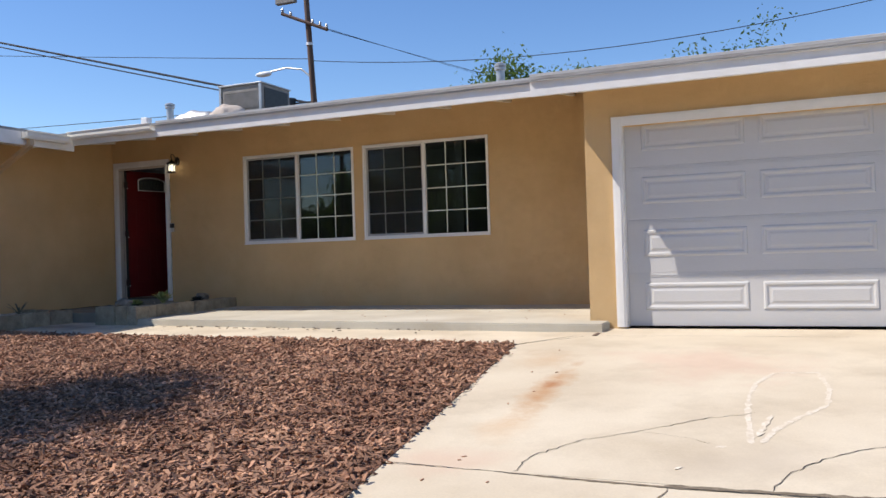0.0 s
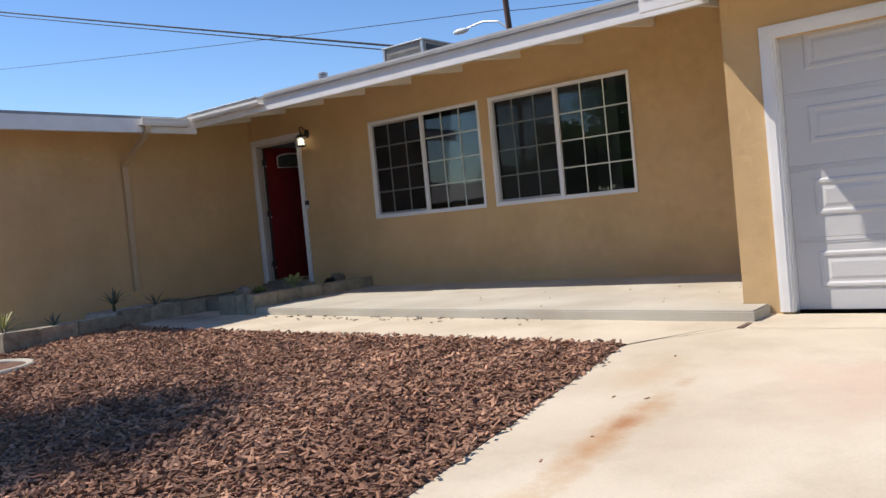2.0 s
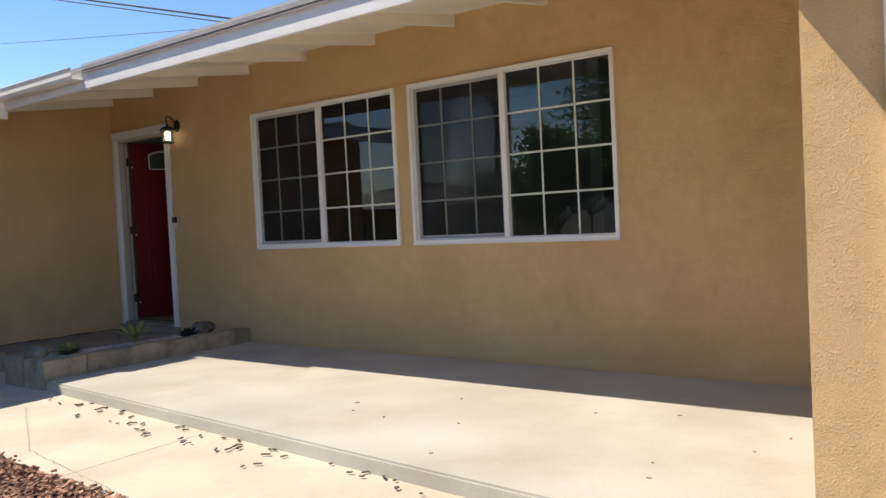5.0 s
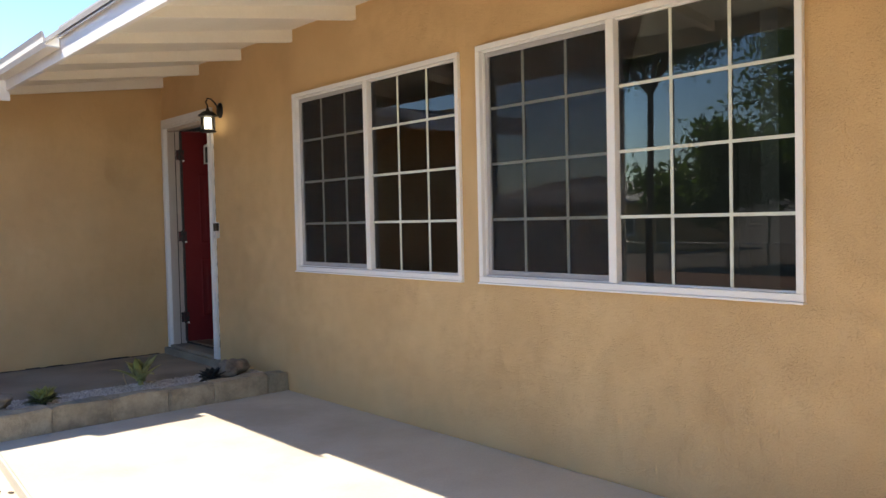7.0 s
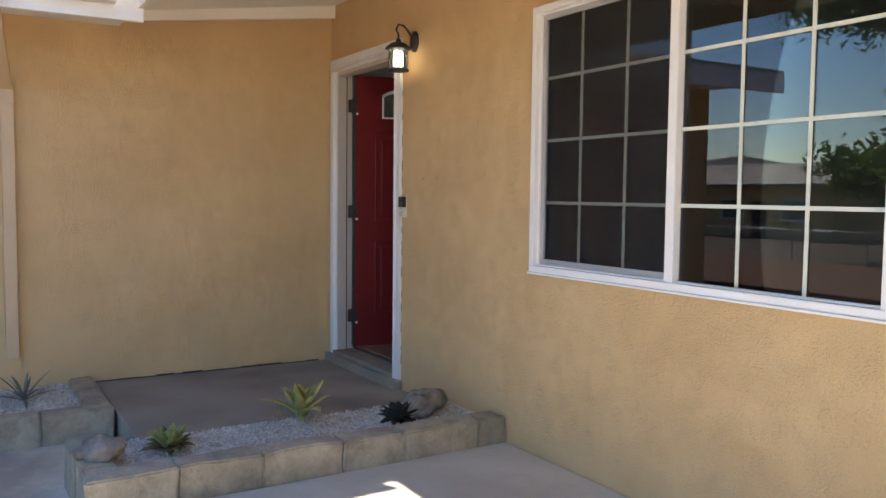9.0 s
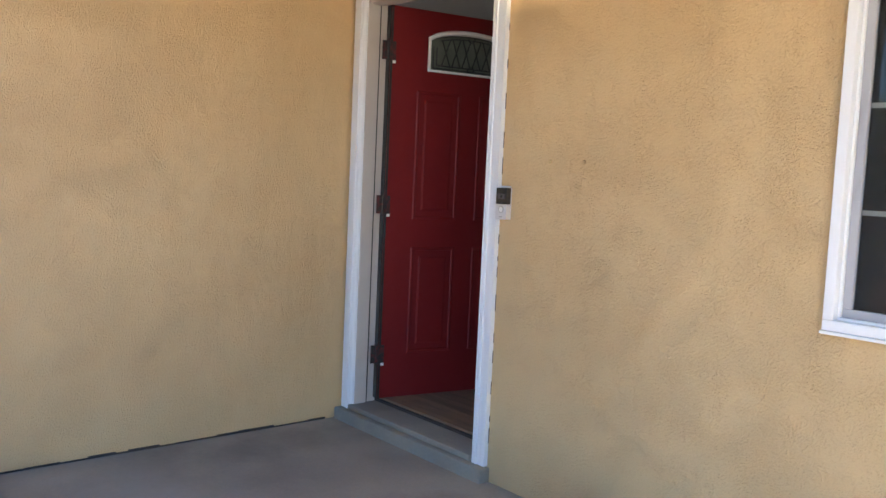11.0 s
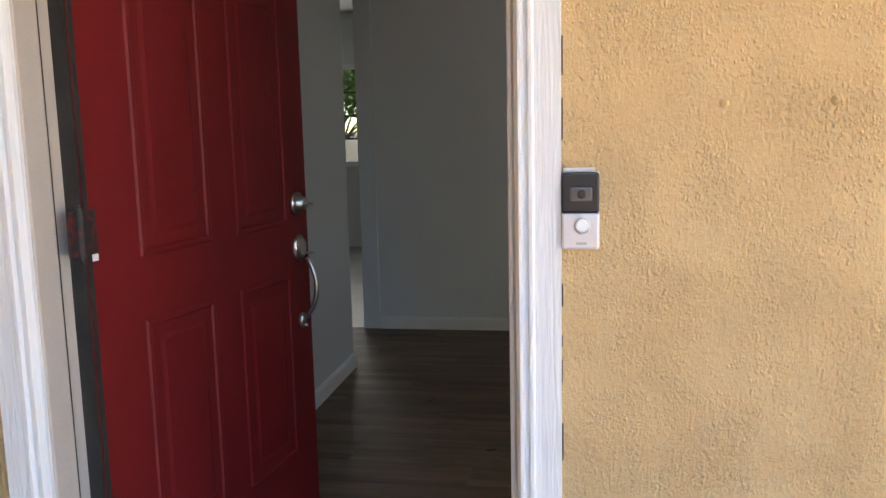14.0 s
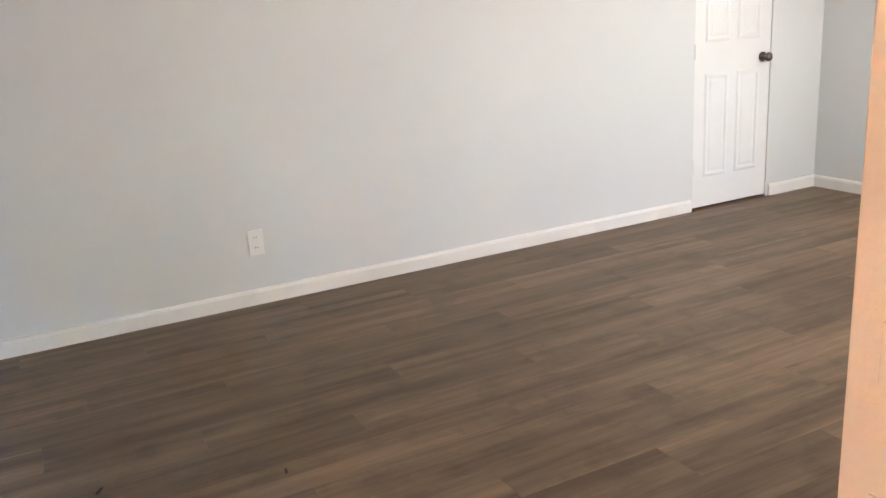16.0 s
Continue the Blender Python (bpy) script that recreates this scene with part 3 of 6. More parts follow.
slab(bm, GX1 - 0.018, GX1 + 0.002, -2.1, -1.96, -0.08, GZ)
structure("trim_garage_door", bm, WHITE, "white painted wooden trim round the garage door", "door trim")


# ---- windows ----
def window(name, x0, x1, z0, z1, label):
    w = thing(name, ((x0 + x1) / 2, 0.0, z0), label, "window", "front windows", "structure")
    mid = (x0 + x1) / 2
    bm = bmesh.new()
    F = 0.031
    for a, b, c, d in ((x0, x1, z1 - F, z1), (x0, x1, z0, z0 + F), (x0, x0 + F, z0 + F, z1 - F), (x1 - F, x1, z0 + F, z1 - F)):
        slab(bm, a, b, -0.022, 0.045, c, d, 0.004)
    G = 0.008
    for a, b, c, d in ((x0 + F, x1 - F, z1 - F - G, z1 - F), (x0 + F, x1 - F, z0 + F, z0 + F + G), (x0 + F, x0 + F + G, z0 + F + G, z1 - F - G), (x1 - F - G, x1 - F, z0 + F + G, z1 - F - G)):
        slab(bm, a, b, 0.004, 0.07, c, d, 0.003)
    part("window_frame", bm, VINYL, w)
    bm = bmesh.new()
    slab(bm, mid - 0.023, mid + 0.023, -0.016, 0.05, z0 + F, z1 - F, 0.004)
    part("meeting_stile", bm, VINYL, w)
    bm = bmesh.new()
    slab(bm, x0 - 0.003, x1 + 0.003, -0.03, 0.0, z0 - 0.01, z0, 0.003)
    part("window_sill", bm, VINYL, w)
    for side, (a, b) in enumerate(((x0 + F + G, mid - 0.023), (mid + 0.023, x1 - F - G))):
        c, d = z0 + F + G, z1 - F - G
        y = 0.045 if side == 0 else 0.022
        sash = bmesh.new()
        S = 0.026
        for p in ((a, b, d - S, d), (a, b, c, c + S), (a, a + S, c + S, d - S), (b - S, b, c + S, d - S)):
            if side == 0:
                slab(sash, p[0], p[1], y - 0.03, y - 0.012, p[2], p[3], 0.003)
        if side == 0:
            sf = part("screen_frame", sash, GREYVINYL, w, "grey screen frame")
            bm = bmesh.new()
            vq = [bm.verts.new(q) for q in ((a + S, y - 0.02, c + S), (b - S, y - 0.02, c + S), (b - S, y - 0.02, d - S), (a + S, y - 0.02, d - S))]
            bm.faces.new(vq)
            sc = part("insect_screen", bm, SCREEN, sf, "dark insect screen")
            sc.visible_shadow = False
        else:
            sash.free()
        nx, nz = 3, 4
        # the sliding sash reaches behind the screen frame
        g0 = a - 0.035 if side == 0 else a
        for i in range(nx):
            for j in range(nz):
                bm = bmesh.new()
                q0, q1 = max(a, g0 + (b - g0) * i / nx), g0 + (b - g0) * (i + 1) / nx
                r0, r1 = c + (d - c) * j / nz, c + (d - c) * (j + 1) / nz
                slab(bm, q0, q1, y, y + 0.004, r0, r1)
                pane = part("pane", bm, GLASS, w)
                pane.visible_shadow = False
        for i in range(1, nx):
            q = g0 + (b - g0) * i / nx
            bm = bmesh.new()
            slab(bm, q - 0.0075, q + 0.0075, y - 0.006, y - 0.001, c, d, 0.0015)
            part("muntin", bm, MUNTIN, w)
        for j in range(1, nz):
            r = c + (d - c) * j / nz
            bm = bmesh.new()
            slab(bm, a, b, y - 0.0068, y - 0.0012, r - 0.0075, r + 0.0075, 0.0015)
            part("muntin", bm, MUNTIN, w)
    return w


window("window_1", *WIN[0], "white vinyl sliding window with grid bars and screen")
window("window_2", *WIN[1], "white vinyl sliding window with grid bars reflecting trees")

# ---- rooms behind the door ----
FL = 0.15
bm = bmesh.new()
slab(bm, -3.5, 8.05, 0.13, 7.2, FL - 0.2, FL - 0.012)
structure("floor", bm, DARK, "dark underlay below the planks", "floor")
bm = bmesh.new()
slab(bm, -3.6, 8.1, 0.13, 7.3, 2.56, 2.6)
structure("ceiling", bm, CEILINGW, "white painted ceiling", "ceiling")
def room_wall(name, args, holes=None, axis="x"):
    bm = bmesh.new()
    if holes is None:
        slab(bm, *args)
    else:
        holed(bm, axis, args[0], args[1], args[4], args[5], args[2], args[3], holes)
    return structure(name, bm, ROOMWALL, "pale blue-grey painted interior wall", "wall")
bm = bmesh.new()
holed(bm, "x", -0.1, 8.05, FL - 0.1, 2.56, 0.13, 0.145, [(0.06, 1.1, FL - 0.1, 2.22), (2.53, 4.33, 0.94, 2.19), (4.52, 6.315, 0.94, 2.19)])
structure("wall_room_front", bm, ROOMWALL, "pale blue-grey inside face of the front wall", "wall")
room_wall("wall_room_left", (-0.12, 0.0, 0.145, 2.6, FL - 0.1, 2.56))
room_wall("wall_room_far", (-3.5, 7.95, 3.447, 3.56, FL - 0.1, 2.56), [(-1.1, -0.16, FL - 0.1, 2.2), (4.04, 4.66, FL - 0.1, 2.2)])
room_wall("wall_room_stub", (5.108, 5.228, 1.9, 3.447, FL - 0.1, 2.56))
room_wall("wall_room_right", (7.95, 8.05, 0.145, 7.2, FL - 0.1, 2.56))
room_wall("wall_hall_left", (-3.6, -3.5, 0.145, 7.2, FL - 0.1, 2.56))
room_wall("wall_hall_front", (-3.5, -0.12, 2.5, 2.6, FL - 0.1, 2.56))
room_wall("wall_kitchen_back", (-3.6, 8.05, 7.0, 7.1, FL - 0.1, 2.56), [(-2.3, -1.0, 1.0, 2.05)])
room_wall("wall_kitchen_right", (1.6, 1.7, 3.56, 7.0, FL - 0.1, 2.56))
room_wall("wall_closet_back", (3.7, 5.0, 4.2, 4.3, FL - 0.1, 2.56))


# ---- front door ----
def board(bm, ring, path):
    """A moulding of constant section: ring of (u, v); path gives the map from (u, v, s) to the world."""
    profile(bm, ring, path[1], path[0])


casing = thing("door_trim_front", (0.58, -0.02, 0.1), "white grained wooden casing round the front door", "door trim", "", "structure")
RING = [(0.0, 0.0), (0.0, 0.022), (0.05, 0.022), (0.054, 0.028), (0.06, 0.028), (0.064, 0.02), (0.07, 0.02), (0.074, 0.026), (0.08, 0.026), (0.088, 0.012), (0.088, 0.0)]
for name, x0, sign in (("casing_left", 0.03, 1), ("casing_right", 1.133, -0.9)):
    bm = bmesh.new()
    m = Matrix(((sign, 0, 0, x0), (0, -1, 0, 0), (0, 0, 1, 0), (0, 0, 0, 1)))
    profile(bm, RING, (0.1, 2.19), m)
    part(name, bm, WOODWHITE, casing)
bm = bmesh.new()
m = Matrix(((0, 0, 1, 0), (0, -1, 0, 0), (-1, 0, 0, 2.278), (0, 0, 0, 1)))
profile(bm, RING, (0.03, 1.133), m)
part("casing_head", bm, WOODWHITE, casing)
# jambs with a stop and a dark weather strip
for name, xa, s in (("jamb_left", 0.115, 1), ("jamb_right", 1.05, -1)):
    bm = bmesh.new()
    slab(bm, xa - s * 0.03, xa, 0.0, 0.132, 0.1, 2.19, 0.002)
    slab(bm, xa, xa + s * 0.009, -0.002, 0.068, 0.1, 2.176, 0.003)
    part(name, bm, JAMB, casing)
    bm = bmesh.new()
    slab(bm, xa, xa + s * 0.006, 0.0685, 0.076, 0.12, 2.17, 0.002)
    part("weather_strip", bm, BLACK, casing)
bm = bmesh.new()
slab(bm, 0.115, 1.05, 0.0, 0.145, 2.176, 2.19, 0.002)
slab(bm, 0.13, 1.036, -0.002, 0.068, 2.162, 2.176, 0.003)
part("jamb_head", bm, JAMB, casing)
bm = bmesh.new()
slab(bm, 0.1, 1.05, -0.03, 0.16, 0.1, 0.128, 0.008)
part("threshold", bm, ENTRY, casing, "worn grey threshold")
for z in (1.15, 1.0):
    bm = bmesh.new()
    slab(bm, 1.048, 1.0505, 0.083, 0.103, z - 0.026, z + 0.026, 0.001)
    hole = part("strike_plate", bm, JAMB, casing, "painted-over strike plate")
    bm = bmesh.new()
    slab(bm, 1.0472, 1.0485, 0.084, 0.093, z - 0.012, z + 0.012)
    part("latch_hole", bm, BRASS, hole, "dark brown latch hole")

DIRV = Vector((0.19, 0.982, 0)).normalized()
NRM = Vector((DIRV.y, -DIRV.x, 0))
DM = Matrix((( DIRV.x, NRM.x, 0, 0.155), (DIRV.y, NRM.y, 0, 0.115), (0, 0, 1, 0), (0, 0, 0, 1)))
front_door = thing("door_1", (0.155, 0.115, 0.14), "open red panelled front door with leaded glass", "door", "", "structure")


def dpart(name, bm, material, parent=None, label="", smooth=False):
    bm.transform(DM)
    bmesh.ops.recalc_face_normals(bm, faces=bm.faces[:])
    return part(name, bm, material, parent or front_door, label, smooth)


LU0, LU1, LZ0, LZ1, LZM = 0.215, 0.74, 1.862, 2.015, 2.095
bm = bmesh.new()
holes = [(LU0, LU1, LZ0, LZM)]
holed(bm, "x", 0.0, 0.91, 0.15, 2.172, -0.044, 0.0, holes)
leaf = dpart("door_leaf", bm, RED)


def arch(u, lo=LU0, hi=LU1, base=LZ1, top=LZM):
    k = (u - lo) / (hi - lo) * 2 - 1
    return base + (top - base) * math.sqrt(max(0.0, 1 - k * k * 0.92))


# red spandrel over the arch, white inner frame, dark leaded glass
bm = bmesh.new()
N = 14
us = [LU0 + (LU1 - LU0) * i / N for i in range(N + 1)]
for a, b in zip(us, us[1:]):
    v = [bm.verts.new(q) for q in ((a, 0.0, arch(a)), (b, 0.0, arch(b)), (b, 0.0, LZM), (a, 0.0, LZM), (a, -0.044, arch(a)), (b, -0.044, arch(b)), (b, -0.044, LZM), (a, -0.044, LZM))]
    for f in ((0, 1, 2, 3), (4, 7, 6, 5), (0, 4, 5, 1)):
        bm.faces.new([v[i] for i in f])
bmesh.ops.remove_doubles(bm, verts=bm.verts[:], dist=1e-5)
dpart("spandrel", bm, RED, leaf)
lite = bmesh.new()
outer = [(LU0, LZ0), (LU1, LZ0)] + [(u, arch(u)) for u in reversed(us)]
cu, cz = (LU0 + LU1) / 2, 1.94
ringv = []
for k, y in ((1.0, 0.001), (0.985, 0.012), (0.955, 0.012), (0.945, -0.008)):
    ringv.append([lite.verts.new((cu + (u - cu) * k, y, cz + (z - cz) * (k - (1 - k) * 2.2))) for u, z in outer])
for a, b in zip(ringv, ringv[1:]):
    for i in range(len(a)):
        lite.faces.new((a[i], a[(i + 1) % len(a)], b[(i + 1) % len(a)], b[i]))
dpart("lite_frame", lite, WHITE, leaf, "white frame of the glass")
SMOKE = mat("dim_textured_glass", (0.1, 0.11, 0.09), (0.15, 0.16, 0.13), scale=8, rough=0.16, bump=0.3, bscale=90, fine=0.1)
bm = bmesh.new()
vv = [bm.verts.new((u, -0.01, z)) for u, z in outer]
bm.faces.new(vv)
lg = dpart("leaded_glass", bm, SMOKE, leaf, "leaded glass with crossing cames")
bm = bmesh.new()


def came(a, b, r=0.0035):
    rod(bm, (a[0], -0.006, a[1]), (b[0], -0.006, b[1]), r, r, 6)


came((0.27, 1.9), (0.685, 1.9)), came((0.25, 1.885), (0.705, 1.885))
came((0.27, 1.9), (0.27, 1.99)), came((0.685, 1.9), (0.685, 1.99)), came((0.25, 1.885), (0.25, 1.995)), came((0.705, 1.885), (0.705, 1.995))
for a, b in zip(us[2:-2], us[3:-1]):
    came((a, arch(a) - 0.028), (b, arch(b) - 0.028))
    came((a, arch(a) - 0.045), (b, arch(b) - 0.045))
for i in range(6):
    u = 0.3 + i * 0.062
    came((u, 1.9), (u + 0.05, arch(u + 0.05) - 0.045))
    came((u + 0.05, 1.9), (u, arch(u) - 0.045))
for z in (1.893, 2.055):
    for k in range(10):
        a0, a1 = k * math.tau / 10, (k + 1) * math.tau / 10
        came((cu + 0.02 * math.cos(a0), z + 0.017 * math.sin(a0)), (cu + 0.02 * math.cos(a1), z + 0.017 * math.sin(a1)))
dpart("came", bm, BLACK, leaf)


def door_panel(u0, u1, z0, z1):
    bm = bmesh.new()
    rings = [(0.0, 0.0005), (0.006, 0.004), (0.015, 0.004), (0.024, -0.003), (0.034, -0.003), (0.06, 0.003)]
    vs = []
    for i, y in rings:
        vs.append([bm.verts.new(q) for q in ((u0 + i, y, z0 + i), (u1 - i, y, z0 + i), (u1 - i, y, z1 - i), (u0 + i, y, z1 - i))])
    for a, b in zip(vs, vs[1:]):
        for i in range(4):
            bm.faces.new((a[i], a[(i + 1) % 4], b[(i + 1) % 4], b[i]))
    bm.faces.new(vs[-1])
    dpart("raised_panel", bm, RED, leaf)


for u0, u1 in ((0.16, 0.425), (0.535, 0.8)):
    door_panel(u0, u1, 1.09, 1.76)
    door_panel(u0, u1, 0.38, 0.945)
bm = bmesh.new()
slab(bm, 0.0, 0.012, 0.0005, 0.004, 0.15, 2.17, 0.001)
slab(bm, -0.006, 0.0, -0.044, -0.002, 0.15, 2.17, 0.001)
dpart("edge_seal", bm, BLACK, leaf, "black weather seal on the hinge edge")
for z in (0.385, 1.165, 1.945):
    bm = bmesh.new()
    rod(bm, (-0.012, 0.002, z - 0.05), (-0.012, 0.002, z + 0.05), 0.008)
    rod(bm, (-0.012, 0.002, z - 0.058), (-0.012, 0.002, z + 0.058), 0.005)
    slab(bm, -0.012, 0.03, 0.001, 0.005, z - 0.047, z + 0.047, 0.001)
    slab(bm, -0.045, -0.012, -0.002, 0.003, z - 0.047, z + 0.047, 0.001)
    for dz in (-0.03, 0.0, 0.03):
        rod(bm, (0.014, 0.004, z + dz), (0.014, 0.007, z + dz), 0.004)
    h = dpart("hinge", bm, HINGE, None, "black hinge with smeared paint")
    bm = bmesh.new()
    slab(bm, 0.004, 0.03, 0.0008, 0.0035, z - 0.062, z - 0.0475)
    dpart("paint_gap", bm, WHITE, h, "bare white patch under the hinge")


def turned(bm, pts, seg=24, m=None):
    """A round body: pts are (radius, height) along the y axis of the door."""
    prev = None
    for r, y in pts:
        ring = [bm.verts.new((r * math.cos(math.tau * i / seg), y, r * math.sin(math.tau * i / seg))) for i in range(seg)]
        if prev:
            for i in range(seg):
                bm.faces.new((prev[i], prev[(i + 1) % seg], ring[(i + 1) % seg], ring[i]))
        prev = ring
    bm.faces.new(prev)
    if m is not None:
        bm.transform(m)


bm = bmesh.new()
turned(bm, [(0.033, 0.0), (0.034, 0.006), (0.029, 0.01), (0.026, 0.014), (0.021, 0.016), (0.02, 0.03), (0.016, 0.034)], m=Matrix.Translation((0.848, 0.001, 1.15)))
bolt = dpart("deadbolt", bm, NICKEL, None, "brushed nickel deadbolt", True)
bm = bmesh.new()
slab(bm, 0.8465, 0.8495, 0.034, 0.06, 1.147, 1.153, 0.001)
dpart("key", bm, NICKEL, bolt)
bm = bmesh.new()
turned(bm, [(0.036, 0.0), (0.037, 0.006), (0.031, 0.01), (0.027, 0.016), (0.018, 0.018)], m=Matrix.Translation((0.848, 0.001, 1.015)) @ Matrix.Diagonal((0.85, 1, 1.12, 1)))
esc = dpart("escutcheon", bm, NICKEL, None, "brushed nickel handle plate", True)
bm = bmesh.new()
slab(bm, 0.84, 0.856, 0.012, 0.055, 0.998, 1.003, 0.002)
dpart("thumb_latch", bm, NICKEL, esc)
bm = bmesh.new()
pts = [Vector((0.848, 0.015 + 0.045 * math.sin(math.pi * (0.08 + 0.9 * i / 12)) ** 0.8, 0.985 - 0.185 * i / 12)) for i in range(13)]
tube(bm, pts, 0.0075, 12)
dpart("handle_grip", bm, NICKEL, esc, "curved nickel grip", True)
bm = bmesh.new()
turned(bm, [(0.018, 0.0), (0.018, 0.008), (0.014, 0.013)], m=Matrix.Translation((0.848, 0.001, 0.79)) @ Matrix.Diagonal((0.8, 1, 1.3, 1)))
rod(bm, (0.848, 0.01, 0.775), (0.848, 0.022, 0.775), 0.005)
dpart("grip_foot", bm, NICKEL, esc, "", True)

# gaps in the caulk between casing and stucco
rg = random.Random(2)
z = 0.2
while z < 2.15:
    h = rg.uniform(0.02, 0.07)
    bm = bmesh.new()
    slab(bm, 1.1332, 1.1332 + rg.uniform(0.0012, 0.003), -0.003, 0.0, z, z + h, 0.0005)
    part("caulk_gap", bm, DARK, casing)
    z += h + rg.uniform(0.02, 0.12)

# ---- doorbell beside the casing ----
PLASTIC = mat("smooth_black_plastic", (0.018, 0.017, 0.017), (0.024, 0.022, 0.022), scale=5, rough=0.35, fine=0.03)
bell = thing("doorbell", (1.165, 0.0, 1.155), "black and silver video doorbell on the stucco wall", "doorbell")
bm = bmesh.new()
slab(bm, 1.134, 1.197, -0.03, 0.0, 1.215, 1.282, 0.004)
part("camera_housing", bm, PLASTIC, bell, "black camera housing")
bm = bmesh.new()
slab(bm, 1.134, 1.197, -0.03, 0.0, 1.153, 1.2145, 0.004)
slab(bm, 1.1335, 1.1975, -0.008, 0.0, 1.1525, 1.283, 0.003)
SILVER = mat("satin_silver", (0.62, 0.62, 0.64), (0.68, 0.68, 0.7), scale=8, rough=0.35, metal=0.4, fine=0.03)
part("faceplate", bm, SILVER, bell, "satin silver faceplate")
DGREY = mat("dark_grey_lens", (0.1, 0.09, 0.09), (0.14, 0.13, 0.13), scale=8, rough=0.15)
bm = bmesh.new()
slab(bm, 1.148, 1.186, -0.0325, -0.029, 1.2345, 1.2595, 0.004)
lens = part("camera_window", bm, DGREY, bell, "grey camera window")
bm = bmesh.new()
turned(bm, [(0.0075, 0.0), (0.0075, 0.002), (0.005, 0.0035)], m=Matrix.Translation((1.168, -0.0325, 1.247)) @ Matrix.Diagonal((1, -1, 1, 1)))
part("lens", bm, PLASTIC, lens)
bm = bmesh.new()
turned(bm, [(0.0145, 0.0), (0.0145, 0.002), (0.012, 0.003), (0.0115, 0.001)], m=Matrix.Translation((1.1685, -0.03, 1.1935)) @ Matrix.Diagonal((1, -1, 1, 1)))
btn = part("button_ring", bm, SHEETMETAL, bell, "chrome ring")
bm = bmesh.new()
turned(bm, [(0.011, 0.0), (0.011, 0.002), (0.009, 0.0032)], m=Matrix.Translation((1.1685, -0.0303, 1.1935)) @ Matrix.Diagonal((1, -1, 1, 1)))
part("button", bm, VINYL, btn, "white button")
bm = bmesh.new()
slab(bm, 1.158, 1.176, -0.0306, -0.0295, 1.161, 1.1655)
part("mark", bm, GREYVINYL, bell, "small grey mark")
bm = bmesh.new()
slab(bm, 1.136, 1.19, -0.012, 0.0, 1.283, 1.29, 0.003)
part("caulk", bm, WHITE, bell, "smear of white caulk")
for x, z in ((1.398, 1.392), (1.57, 1.392)):
    bm = bmesh.new()
    turned(bm, [(0.0075, 0.0), (0.0075, 0.003), (0.004, 0.006)], 12, Matrix.Translation((x, 0.0, z)) @ Matrix.Diagonal((1, -1, 1, 1)))
    tagged(part("wall_plug", bm, STUCCO, None, "", True), "small painted plug in the tan stucco wall", "wall plug", "plugs beside the doorbell")

# ---- wall lantern ----
def lpart(name, bm, *more):
    bm.transform(Matrix.Translation((0, 0, UP)))
    bm.transform(Matrix.Translation((1.28, 0, FOOT)) @ Matrix.Diagonal((0.9, 0.94, 0.84, 1)) @ Matrix.Translation((-1.28, 0, -FOOT)))
    return part(name, bm, *more)


lantern = thing("wall_lantern", (1.29, 0.0, 2.215), "lit black wall lantern with clear glass panes", "wall lamp")
LX, LY, LZ = 1.27, -0.115, 2.06
UP = 0.042
FOOT = 2.05
bm = bmesh.new()
turned(bm, [(0.062, 0.0), (0.06, 0.012), (0.048, 0.022), (0.02, 0.03)], 24, Matrix.Translation((1.29, 0.0, 2.225)) @ Matrix.Diagonal((0.85, -1, 1.25, 1)))
lpart("back_plate", bm, BLACK, lantern, "", True)
bm = bmesh.new()
arm = [Vector((1.285, -0.02, 2.25)), Vector((1.28, -0.05, 2.3)), Vector((1.275, -0.08, 2.335)), Vector((1.27, -0.115, 2.34)), Vector((1.268, -0.13, 2.3)), Vector((LX, LY, 2.27)), Vector((LX, LY, 2.22))]
tube(bm, arm, 0.007, 8)
lpart("arm", bm, BLACK, lantern, "curled black arm", True)


def lathe(bm, pts, seg, c, tilt=0.0):
    prev = None
    for r, z in pts:
        ring = [bm.verts.new((c[0] + r * math.cos(math.tau * (i + tilt) / seg), c[1] + r * math.sin(math.tau * (i + tilt) / seg), z)) for i in range(seg)]
        if prev:
            for i in range(seg):
                bm.faces.new((prev[i], prev[(i + 1) % seg], ring[(i + 1) % seg], ring[i]))
        else:
            bm.faces.new(ring[::-1])
        prev = ring
    bm.faces.new(prev)


bm = bmesh.new()
lathe(bm, [(0.068, 2.155), (0.088, 2.163), (0.08, 2.178), (0.05, 2.205), (0.018, 2.215), (0.015, 2.235), (0.006, 2.245)], 16, (LX, LY))
lpart("cap", bm, BLACK, lantern)
bm = bmesh.new()
lathe(bm, [(0.05, 2.0), (0.072, 2.005), (0.072, 2.018), (0.06, 2.026)], 16, (LX, LY))
lpart("base_ring", bm, BLACK, lantern)
for i in range(8):
    a = math.tau * (i + 0.5) / 8
    bm = bmesh.new()
    rod(bm, (LX + 0.06 * math.cos(a), LY + 0.06 * math.sin(a), 2.02), (LX + 0.06 * math.cos(a), LY + 0.06 * math.sin(a), 2.158), 0.0038, 0.0038, 6)
    lpart("bar", bm, BLACK, lantern)
bm = bmesh.new()
lathe(bm, [(0.032, 2.04), (0.033, 2.06), (0.033, 2.13), (0.026, 2.15)], 14, (LX, LY))
lpart("candle_glass", bm, glow_mat("warm_bulb", (1.0, 0.88, 0.68), 4.0), lantern, "glowing frosted inner glass", True)
bm = bmesh.new()
